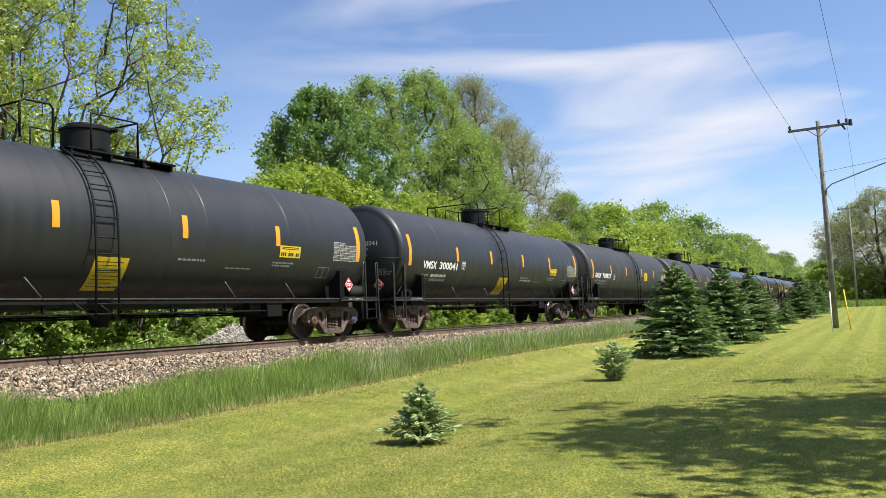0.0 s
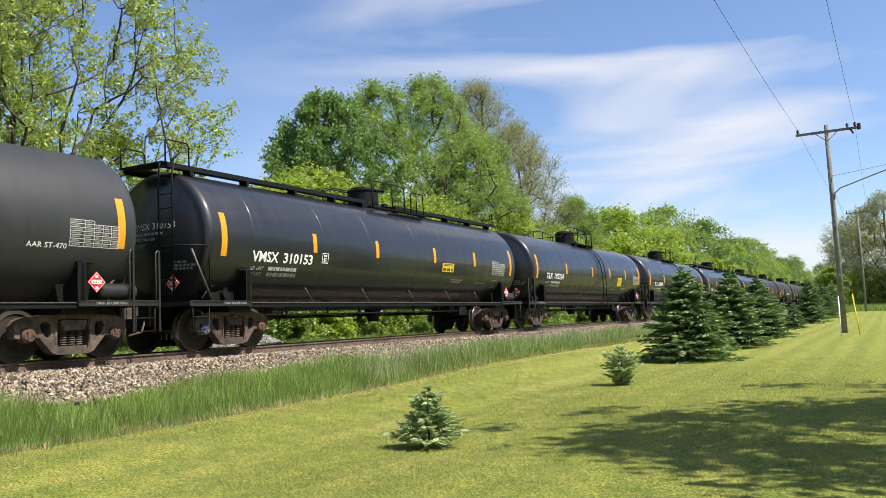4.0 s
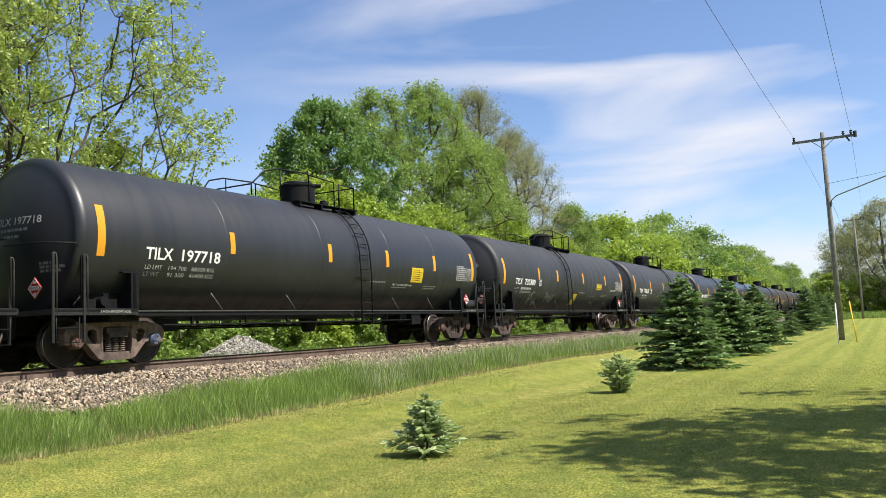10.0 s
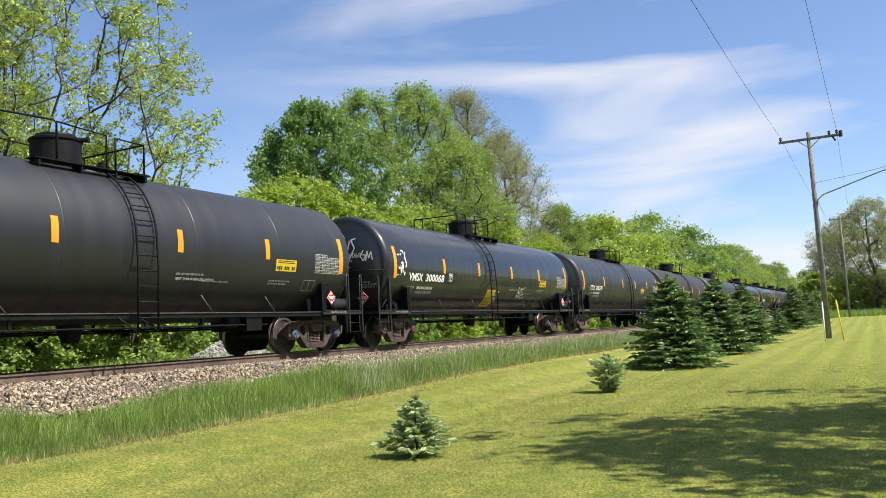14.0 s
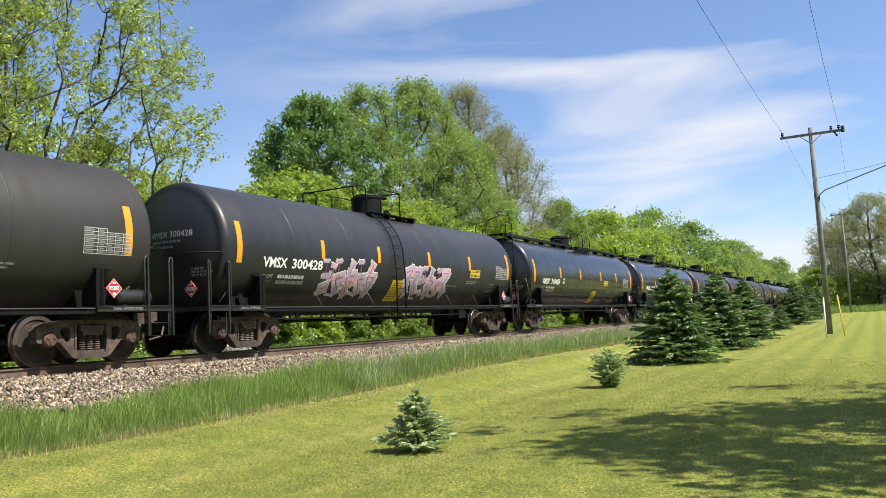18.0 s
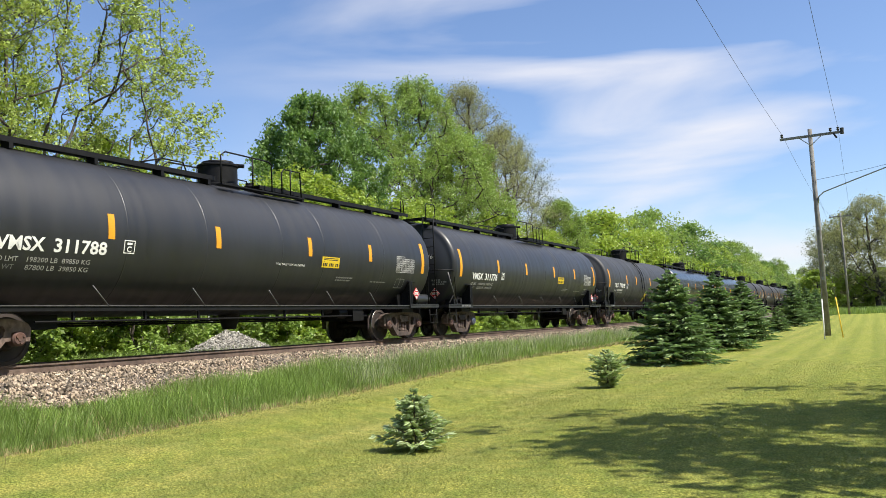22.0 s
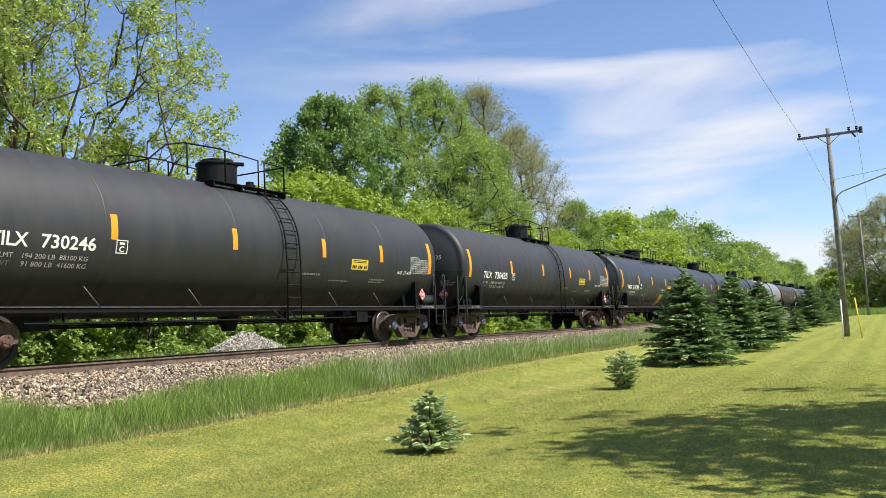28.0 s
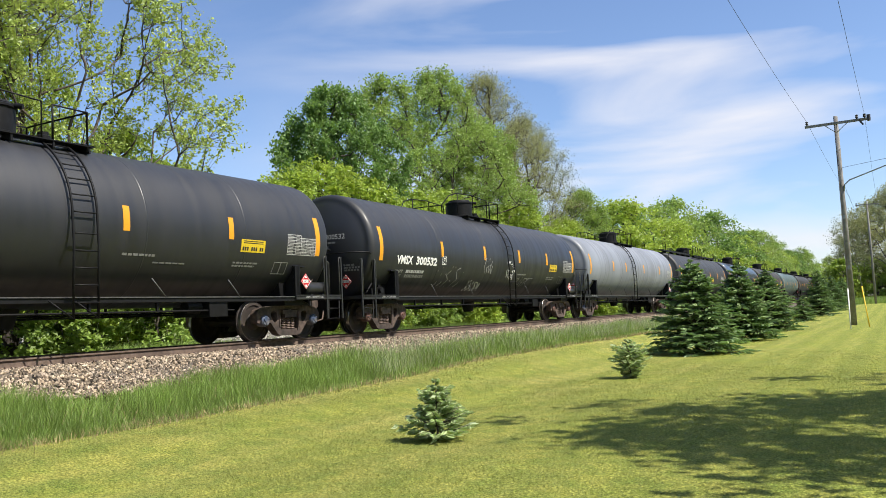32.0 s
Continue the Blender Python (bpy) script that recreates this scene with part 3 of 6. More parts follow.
# ---- the track ----
def build_track():
    track = thing("railway_track", (TRACK_X, 0, RAIL_Z), "single railway track of brown steel rails on timber ties in pale stone ballast", "railway track", kind="structure")
    y0, y1 = -60, 900
    head = [(-0.037, 0), (0.037, 0), (0.037, -0.03), (0.009, -0.045), (0.009, -0.14), (0.075, -0.16), (0.075, -0.175), (-0.075, -0.175), (-0.075, -0.16), (-0.009, -0.14), (-0.009, -0.045), (-0.037, -0.03)]
    for sx in (0.755, -0.755):
        bm = bmesh.new()
        a = [bm.verts.new((sx + x, y0, z)) for x, z in head]
        b = [bm.verts.new((sx + x, y1, z)) for x, z in head]
        n = len(a)
        for i in range(n):
            bm.faces.new((a[i], a[(i + 1) % n], b[(i + 1) % n], b[i]))
        bmesh.ops.recalc_face_normals(bm, faces=bm.faces)
        me = mesh_of("rail", bm, M["rail"])
        me.materials.append(M["rail_top"])
        for p in me.polygons:
            if p.center.z > -0.001:
                p.material_index = 1
        part("rail", me, None, track, "brown rusted rail with a polished head")
    bm = bmesh.new()
    box(bm, -1.3, 1.3, -0.115, 0.115, -0.36, -0.185)
    tie = mesh_of("tie", bm, M["tie"], 0.012)
    bm = bmesh.new()
    for s in (-1, 1):
        box(bm, s * 0.755 - 0.17, s * 0.755 + 0.17, -0.1, 0.1, -0.185, -0.168)
        for dx in (-0.09, 0.09):
            for dy in (-0.06, 0.06):
                box(bm, s * 0.755 + dx - 0.012, s * 0.755 + dx + 0.012, dy - 0.012, dy + 0.012, -0.168, -0.13)
        for dy in (-0.15, 0.15):
            box(bm, s * 0.755 - 0.085, s * 0.755 + 0.085, dy - 0.015, dy + 0.015, -0.2, -0.14)
    plate = mesh_of("tie_plate", bm, M["rail"])
    for k in range(200):
        y = -6 + k * 0.52
        t = part("tie", tie, None, track, m=pose(random.uniform(-0.04, 0.04), y, 0, 0, 0, random.uniform(-0.8, 0.8)))
        if k < 110:
            part("tie_plate", plate, None, t)
    # the ballast bed, with a level top and sloping shoulders
    bm = bmesh.new()
    prof = [(-2.9, -0.72), (-1.75, -0.21), (-0.7, -0.2), (0.7, -0.2), (1.7, -0.21), (2.15, -0.42), (2.75, -0.62)]
    rows = []
    for y in [-60, -20] + list(np.arange(-4, 60, 1.0)) + [80, 120, 200, 400, 900]:
        rows.append([bm.verts.new((x + 0.06 * noise.noise((x * 2, y * 0.7, 0)), y, z + 0.04 * noise.noise((x, y * 0.9, 3)) * (abs(x) > 1))) for x, z in prof])
    for a, b in zip(rows, rows[1:]):
        for i in range(len(prof) - 1):
            bm.faces.new((a[i], a[i + 1], b[i + 1], b[i])).smooth = True
    bmesh.ops.recalc_face_normals(bm, faces=bm.faces)
    part("ballast_bed", bm, M["bed"], track, "bed of crushed stone, coloured dark for the shaded gaps between loose stones")
    return track


def stones(rng, pos, size):
    """Angular stones: jittered octahedra, eight faces each."""
    n = len(pos)
    o = np.array([(1, 0, 0), (-1, 0, 0), (0, 1, 0), (0, -1, 0), (0, 0, 1), (0, 0, -1)], float)
    v = o[None] * rng.uniform(0.6, 1.25, (n, 6, 1)) + rng.normal(0, 0.25, (n, 6, 3))
    q = rng.normal(0, 1, (n, 4))
    q /= np.linalg.norm(q, axis=1)[:, None]
    w, x, y, z = q.T
    r = np.stack([1 - 2 * (y * y + z * z), 2 * (x * y - w * z), 2 * (x * z + w * y), 2 * (x * y + w * z), 1 - 2 * (x * x + z * z), 2 * (y * z - w * x),
                  2 * (x * z - w * y), 2 * (y * z + w * x), 1 - 2 * (x * x + y * y)], 1).reshape(n, 3, 3)
    v = np.einsum("nij,nkj->nki", r, v) * (size * rng.uniform(0.6, 1.5, n))[:, None, None] + pos[:, None]
    t = np.array([(0, 2, 4), (2, 1, 4), (1, 3, 4), (3, 0, 4), (2, 0, 5), (1, 2, 5), (3, 1, 5), (0, 3, 5)])
    return v.reshape(-1, 3), (np.arange(n)[:, None, None] * 6 + t[None]).reshape(-1, 3)


def build_ballast(track):
    rng = np.random.default_rng(5)
    n = 62000
    u = rng.uniform(0, 1, n)
    y = 2 + 52 * u ** 1.6
    x = rng.uniform(0.85, 2.85, n)
    z = np.interp(x, [0.7, 1.7, 2.15, 2.75], [-0.2, -0.21, -0.42, -0.62]) + rng.uniform(-0.01, 0.035, n)
    v, f = stones(rng, np.stack([x, y, z], 1), np.full(n, 0.027))
    ob = part("ballast_stones", quick_mesh("ballast_stones", v, f, M["stone"]), None, track, "loose crushed ballast stones, pale grey and pinkish brown")
    tagged(ob, kind="stuff")
    n = 9000
    y = rng.uniform(2, 45, n)
    x = rng.uniform(-0.68, 0.68, n)
    v, f = stones(rng, np.stack([x, y, np.full(n, -0.19)], 1), np.full(n, 0.034))
    ob = part("ballast_stones", quick_mesh("ballast_stones", v, f, M["stone"]), None, track, "loose crushed stones between the rails")
    tagged(ob, kind="stuff")


# ---- tank cars ----
TANK_R, TANK_C = 1.55, 2.39   # radius, and height of the axis over the rails
U0 = 7.55                     # from the leading reflective strip to the middle of the car
KEPT = {}


def kept(key, make):
    if key not in KEPT:
        KEPT[key] = make()
    return KEPT[key]


def on_tank(u, h, lift=0.004):
    """A point of the near side of the tank, by the distance behind the leading strip and the height over the rails."""
    dz = max(-0.999, min(0.999, (h - TANK_C) / TANK_R))
    a = math.asin(dz)
    return Vector(((TANK_R + lift) * math.cos(a), u - U0, TANK_C + (TANK_R + lift) * math.sin(a)))


def patch(bm, corners, cols, rows, lift=0.004):
    """A thin plate bent onto the tank: corners as (u, h), from the lower left, counter-clockwise."""
    (a, b, c, d) = corners
    grid = []
    for j in range(rows + 1):
        t = j / rows
        line = []
        for i in range(cols + 1):
            s = i / cols
            u = (a[0] * (1 - s) + b[0] * s) * (1 - t) + (d[0] * (1 - s) + c[0] * s) * t
            h = (a[1] * (1 - s) + b[1] * s) * (1 - t) + (d[1] * (1 - s) + c[1] * s) * t
            line.append(bm.verts.new(on_tank(u, h, lift)))
        grid.append(line)
    for j in range(rows):
        for i in range(cols):
            bm.faces.new((grid[j][i], grid[j][i + 1], grid[j + 1][i + 1], grid[j + 1][i])).smooth = True


def flat_rect(u0, u1, h0, h1):
    return ((u0, h0), (u1, h0), (u1, h1), (u0, h1))


rect = flat_rect


def letters(text, size, width, bold=0.0, shear=0.0):
    """Flat letters, starting at 0, 0, squeezed or stretched to the width, cut into low bands so that they bend."""
    c = bpy.data.curves.new("letters", "FONT")
    c.body, c.size, c.shear, c.offset, c.resolution_u = text, size, shear, bold, 2
    tmp = bpy.data.objects.new("letters", c)
    me = bpy.data.meshes.new_from_object(tmp)
    bm = bmesh.new()
    bm.from_mesh(me)
    bpy.data.objects.remove(tmp)
    bpy.data.curves.remove(c)
    bpy.data.meshes.remove(me)
    xs = [v.co.x for v in bm.verts]
    ys = [v.co.y for v in bm.verts]
    if width:
        k = width / (max(xs) - min(xs))
        for v in bm.verts:
            v.co.x = (v.co.x - min(xs)) * k
    k = 0.0
    while k < size:
        k += 0.05
        bmesh.ops.bisect_plane(bm, geom=list(bm.verts) + list(bm.edges) + list(bm.faces), plane_co=(0, k, 0), plane_no=(0, 1, 0))
    return bm


def stencil(parent, text, u, h, size, width, mat, name="lettering", bold=0.0, shear=0.0):
    """Lettering on the near side of the tank."""
    bm = letters(text, size, width, bold, shear)
    for v in bm.verts:
        v.co = on_tank(u + v.co.x, h + v.co.y, 0.005)
    return part(name, bm, mat, parent)


def bars(parent, name, u, h, width, height, lines, mat, seed, gap=0.45):
    """Rows of words too small to read."""
    def make():
        rng = random.Random(seed)
        bm = bmesh.new()
        step = height / lines
        for j in range(lines):
            x = u
            end = u + width * rng.uniform(0.75, 1.0)
            while x < end:
                w = rng.uniform(0.05, 0.16)
                patch(bm, rect(x, min(x + w, end), h + j * step, h + (j + 1 - gap) * step), 1, 1)
                x += w + 0.025
        return mesh_of(name, bm, mat)
    return part(name, kept((name, u, h, width, height, lines, mat.name, seed), make), None, parent)


HALF, KNUCKLE = 7.84, 0.18    # from the middle of the tank to where its heads begin to turn in, and the radius of that turn


def head_y(r):
    """How far a head of the tank reaches at a radius: a shallow dish with a tight knuckle round it."""
    flat = TANK_R - KNUCKLE
    if r > flat:
        return HALF + math.sqrt(max(0.0, KNUCKLE ** 2 - (r - flat) ** 2))
    return HALF + KNUCKLE + 0.32 * (1 - (r / flat) ** 2)


def tank_mesh(mat):
    def make():
        bm = bmesh.new()
        prof = [(-head_y(r), r) for r in np.linspace(0, TANK_R - KNUCKLE, 15).tolist()]
        for a in np.linspace(math.pi / 2, 0.0, 9)[1:]:
            prof.append((-HALF - KNUCKLE * math.sin(a), TANK_R - KNUCKLE + KNUCKLE * math.cos(a)))
        shell = [(float(y), TANK_R) for y in np.linspace(-HALF, HALF, 12)[1:-1]]
        prof = prof + shell + [(-y, r) for y, r in prof[::-1]]
        lathe(bm, prof, "y", 72, (0, 0, TANK_C))
        return mesh_of("tank", bm, mat)
    return kept(("tank", mat.name), make)


def seam_mesh(mat):
    def make():
        bm = bmesh.new()
        lathe(bm, [(-0.02, TANK_R - 0.002), (-0.012, TANK_R + 0.003), (0.0, TANK_R + 0.005), (0.012, TANK_R + 0.003), (0.02, TANK_R - 0.002)], "y", 72, (0, 0, TANK_C))
        return mesh_of("weld_seam", bm, mat)
    return kept(("seam", mat.name), make)


def fixed(name, mat, build, bevel=0.0):
    """A mesh that all cars share."""
    def make():
        bm = bmesh.new()
        build(bm)
        return mesh_of(name, bm, mat, bevel)
    return kept((name, mat.name), make)


def b_side_rail(bm):
    box(bm, 1.36, 1.44, -6.75, 6.75, 0.9, 0.985)
    box(bm, 1.2, 1.4, -6.75, 6.75, 0.9, 0.92)


def b_rail_lip(bm):
    box(bm, 1.37, 1.465, -6.75, 6.75, 0.985, 1.006)


def b_stake(bm):
    pipe(bm, [(0, -0.33, 0.37), (0.02, 0, 0)], 0.014, 6)


def b_stub_sill(bm):
    """The stub sill at one end, with the bolster across it; the end looks to -y."""
    box(bm, -0.32, 0.32, -8.55, -4.6, 0.62, 1.0)
    box(bm, -1.3, 1.3, -7.2, -6.5, 0.8, 1.02)
    prism(bm, [(-7.15, 1.0), (-6.55, 1.0), (-6.45, 1.55), (-7.25, 1.55)], -1.15, 1.15)
    box(bm, -0.42, 0.42, -8.6, -8.45, 0.55, 1.08)


def b_platform(bm):
    box(bm, -1.5, 1.5, -8.5, -7.75, 0.98, 1.02)
    box(bm, 1.28, 1.5, -7.75, -6.7, 0.98, 1.02)
    box(bm, -1.5, -1.28, -7.75, -6.7, 0.98, 1.02)


def b_skirt(bm):
    box(bm, 1.45, 1.5, -8.5, -6.7, 0.92, 1.04)
    box(bm, -1.5, -1.45, -8.5, -6.7, 0.93, 1.04)
    box(bm, -1.5, 1.5, -8.53, -8.5, 0.94, 1.03)


def b_saddle_web(bm):
    """The upright web under the tank over the bolster, with its capping ledge."""
    prism(bm, [(-6.84, 1.02), (-6.72, 1.02), (-6.75, 1.7), (-6.82, 1.7)], 1.1, 1.5)
    box(bm, 1.05, 1.5, -7.05, -6.7, 1.7, 1.73)
    box(bm, 1.44, 1.5, -6.86, -6.68, 1.02, 1.72)


def b_end_handrail(bm):
    pipe(bm, [(1.46, -7.92, 1.0), (1.46, -7.92, 2.06), (1.46, -7.97, 2.16), (1.46, -8.06, 2.2), (1.2, -8.48, 2.2), (0.3, -8.62, 2.2)], 0.017, 6)


def b_grab_irons(bm):
    pipe(bm, [(0, 0.07, 0.95), (0, 0.07, 1.93), (0, 0.05, 1.99), (0, 0, 2.0)], 0.014, 6)


def b_end_post(bm):
    box(bm, -0.024, 0.024, -0.028, 0.02, 0.45, 2.0)


def b_steps(bm):
    x = 1.46
    pipe(bm, [(x, -8.42, 0.95), (x, -8.42, 0.45), (x, -7.96, 0.45), (x, -7.96, 0.95)], 0.016, 6)
    pipe(bm, [(x, -8.42, 0.7), (x, -7.96, 0.7)], 0.014, 6)


def b_coupler(bm):
    box(bm, -0.1, 0.1, -8.85, -8.4, 0.78, 0.98)
    box(bm, -0.17, 0.2, -8.99, -8.78, 0.72, 1.04)
    pipe(bm, [(0.25, -8.55, 0.75), (0.3, -8.7, 0.45), (0.2, -8.95, 0.38)], 0.025, 6)


def b_brake_reservoir(bm):
    lathe(bm, [(7.2, 0.0), (7.21, 0.12), (7.25, 0.16), (8.0, 0.16), (8.04, 0.12), (8.05, 0.0)], "y", 20, (1.3, 0, 1.2))
    for y in (7.4, 7.85):
        box(bm, 1.2, 1.4, y - 0.03, y + 0.03, 1.02, 1.07)


def b_brake_valve(bm):
    box(bm, 0.75, 1.05, 7.62, 7.95, 1.05, 1.3)
    lathe(bm, [(-0.1, 0.0), (-0.1, 0.1), (0.1, 0.1), (0.1, 0.0)], "x", 12, (0.95, 8.2, 1.2))
    pipe(bm, [(1.2, 7.5, 1.25), (1.2, 7.7, 1.45), (1.0, 7.9, 1.4)], 0.025, 6)


def b_lead_valve(bm):
    box(bm, 1.0, 1.32, -7.8, -7.5, 1.05, 1.22)
    lathe(bm, [(-0.12, 0.0), (-0.12, 0.09), (0.12, 0.09), (0.12, 0.0)], "x", 12, (1.25, -7.35, 1.18))
    pipe(bm, [(1.2, -7.9, 1.1), (1.25, -7.7, 1.35), (1.1, -7.4, 1.38), (1.0, -7.2, 1.2)], 0.022, 6)


def b_under_gear(bm):
    """Brake rods, hangers and the belly outlet under the tank."""
    for x, z in ((0.75, 0.74), (-0.2, 0.68), (-0.8, 0.74)):
        pipe(bm, [(x, -5.4, z), (x, 5.4, z)], 0.022, 6)
    for y in (-4.6, -2.9, -1.4, 1.6, 3.2, 4.7):
        for x in (-0.8, 0.75):
            box(bm, x - 0.025, x + 0.025, y - 0.025, y + 0.025, 0.72, 1.1)
    lathe(bm, [(0.5, 0.0), (0.5, 0.16), (0.62, 0.2), (0.9, 0.28), (0.95, 0.3)], "z", 16, (0, 0.4, 0))


def b_brake_cylinder(bm):
    lathe(bm, [(4.1, 0.0), (4.12, 0.13), (4.5, 0.15), (4.52, 0.0)], "y", 14, (0.55, 0, 0.82))
    box(bm, 0.35, 0.8, 4.6, 5.15, 0.6, 0.95)


def b_dome(bm):
    lathe(bm, [(3.84, 0.52), (3.98, 0.52), (4.0, 0.47), (4.42, 0.47), (4.44, 0.5), (4.48, 0.5), (4.5, 0.47), (4.53, 0.0)], "z", 40, (0, 0.12, 0))


def b_dome_lid(bm):
    lathe(bm, [(4.53, 0.4), (4.57, 0.38), (4.6, 0.0)], "z", 32, (0, 0.12, 0))
    pipe(bm, [(0.38, 0.35, 4.48), (0.55, 0.45, 4.46)], 0.05, 8)


def b_valve_box(bm):
    lathe(bm, [(3.85, 0.14), (4.1, 0.14), (4.12, 0.1), (4.18, 0.1), (4.2, 0.0)], "z", 14, (0.1, 1.15, 0))


def b_vent_stub(bm):
    lathe(bm, [(3.85, 0.08), (4.15, 0.08), (4.16, 0.0)], "z", 12, (-0.25, 1.5, 0))


def b_dome_deck(bm):
    box(bm, 0.64, 0.92, -1.0, 1.65, 3.84, 3.86)
    for y in (-0.9, 0.0, 0.8, 1.55):
        box(bm, 0.64, 0.9, y - 0.02, y + 0.02, 3.72, 3.84)
    box(bm, -0.9, 0.9, 1.25, 1.65, 3.862, 3.88)


def b_guard_rail(bm):
    for s in (1,):
        x = s * 0.9
        pipe(bm, [(x * 0.9, -2.67, 3.8), (x * 0.9, -2.67, 4.07), (x, -2.3, 4.42), (x, -1.8, 4.55), (x, -0.62, 4.6), (x, -0.55, 4.55), (x, -0.55, 3.86)], 0.02, 6)
        pipe(bm, [(x, -0.55, 4.58), (x, 0.56, 4.52), (x, 0.56, 3.86)], 0.018, 6)
        pipe(bm, [(x, -1.7, 3.86), (x, -1.7, 4.55)], 0.018, 6)
    pipe(bm, [(0.8, -2.67, 4.07), (-0.8, -2.67, 4.07)], 0.018, 6)


def b_guard_hoop(bm):
    pipe(bm, [(0.9, 0.78, 3.86), (0.9, 0.78, 4.5), (0.9, 1.5, 4.49), (0.9, 1.5, 3.75)], 0.022, 6)
    pipe(bm, [(0.9, 1.5, 4.49), (-0.9, 1.5, 4.49)], 0.018, 6)


def b_guard_hoop_split(bm):
    pipe(bm, [(0.9, -0.47, 3.86), (0.9, -0.47, 4.59), (0.9, 0.65, 4.59), (0.9, 0.65, 3.75)], 0.022, 6)
    pipe(bm, [(0.9, 0.65, 4.59), (-0.9, 0.65, 4.59)], 0.02, 6)


def b_guard_rail_split(bm):
    for s in (1,):
        x = s * 0.9
        pipe(bm, [(x, -1.95, 3.86), (x, -1.95, 4.48), (x, -1.88, 4.55), (x, -1.36, 4.57), (x, -1.29, 4.5), (x, -1.29, 3.8)], 0.022, 6)
    pipe(bm, [(0.9, -1.95, 4.5), (-0.9, -1.95, 4.5)], 0.02, 6)


def b_ladder(bm):
    """A stile of the ladder that hugs the tank from the dome deck and hangs straight from its widest part, with its foot brace."""
    r = TANK_R + 0.08
    pts = [(r * math.cos(radians(a)), 0.0, TANK_C + r * math.sin(radians(a))) for a in np.linspace(62, 0, 12)]
    pipe(bm, pts + [(1.66, 0.0, 1.9), (1.62, 0.0, 0.62)], 0.022, 6)
    pipe(bm, [(1.63, 0.0, 0.62), (1.4, -0.4, 1.0)], 0.014, 6)


def b_rung(bm):
    pipe(bm, [(0, 0.0, 0), (0, 0.5, 0)], 0.015, 6)


LADDER_RUNGS = [((TANK_R + 0.08) * math.cos(radians(a)), TANK_C + (TANK_R + 0.08) * math.sin(radians(a))) for a in range(58, -1, -11)] + [(1.64, 2.1 - 0.3 * k) for k in range(5)]


def b_walkway(bm):
    """The running board along the top, with its brackets."""
    for s in (1, -1):
        for a, b in ((-8.3, -0.7), (0.85, 8.2)):
            box(bm, s * 0.45 - 0.22, s * 0.45 + 0.22, a, b, 4.0, 4.03)
            box(bm, s * 0.67 - 0.012, s * 0.67 + 0.012, a, b, 3.93, 4.035)
        for y in (-7.6, -5.8, -4.0, -2.3, -0.9, 1.0, 2.6, 4.3, 6.0, 7.6):
            box(bm, s * 0.56 - 0.12, s * 0.56 + 0.12, y - 0.04, y + 0.04, 3.82, 4.0)
    box(bm, -0.66, 0.66, -8.42, -8.0, 4.01, 4.045)


def b_walk_end_hoop(bm):
    pipe(bm, [(0.68, -8.35, 4.02), (0.68, -8.35, 4.45), (0.68, -8.27, 4.52), (0.68, -7.75, 4.52), (0.68, -7.68, 4.45), (0.68, -7.68, 4.02)], 0.018, 6)


def b_walk_tail_post(bm):
    pipe(bm, [(0.68, 7.75, 4.02), (0.68, 7.75, 4.4), (0.68, 7.9, 4.45), (0.68, 7.95, 4.02)], 0.018, 6)


def b_walk_low_rail(bm):
    pipe(bm, [(0.68, -2.9, 4.03), (0.68, -2.3, 4.2), (0.68, -1.7, 4.2), (0.68, -1.62, 4.03)], 0.018, 6)


def b_walk_dome_rail(bm):
    pipe(bm, [(0.9, -0.75, 3.8), (0.9, -0.75, 4.5), (0.9, -0.6, 4.6), (0.9, 0.95, 4.6), (0.9, 1.06, 4.52), (0.9, 1.06, 3.8)], 0.02, 6)
    pipe(bm, [(0.9, 0.35, 3.8), (0.9, 0.35, 4.6)], 0.018, 6)
    box(bm, 0.78, 0.98, -0.8, 2.3, 3.8, 3.83)
    pipe(bm, [(0.9, 1.45, 3.8), (0.9, 1.45, 4.4), (0.9, 1.55, 4.5), (0.9, 2.2, 4.5), (0.9, 2.25, 3.75)], 0.02, 6)
    pipe(bm, [(0.9, 1.8, 3.8), (0.9, 1.8, 4.5)], 0.018, 6)


def b_end_ladder(bm):
    for x in (0.62, 1.02):
        pipe(bm, [(x, -8.45, 4.02), (x, -8.5, 3.6), (x, -8.5, 1.0)], 0.02, 6)
    for z in np.arange(1.2, 4.05, 0.3):
        pipe(bm, [(0.62, -8.49, z), (1.02, -8.49, z)], 0.013, 6)


def b_diag_rail(bm):
    pipe(bm, [(1.46, -7.85, 1.0), (1.46, -8.42, 2.1)], 0.024, 6)


def b_diamond(bm):
    s = 0.19
    vs = [bm.verts.new((x, 0, z)) for x, z in ((0, -s), (s, 0), (0, s), (-s, 0))]
    ws = [bm.verts.new((x, 0.012, z)) for x, z in ((0, -s), (s, 0), (0, s), (-s, 0))]
    bm.faces.new(vs)
    bm.faces.new(ws[::-1])
    for i in range(4):
        bm.faces.new((vs[i], ws[i], ws[(i + 1) % 4], vs[(i + 1) % 4]))


def b_diamond_number(bm):
    got = letters("3475", 0.075, 0.2)
    me = bpy.data.meshes.new("placard_number")
    got.to_mesh(me)
    got.free()
    bm.from_mesh(me)
    for v in bm.verts:
        v.co = Vector((v.co.x - 0.1, -0.009, v.co.y - 0.028))


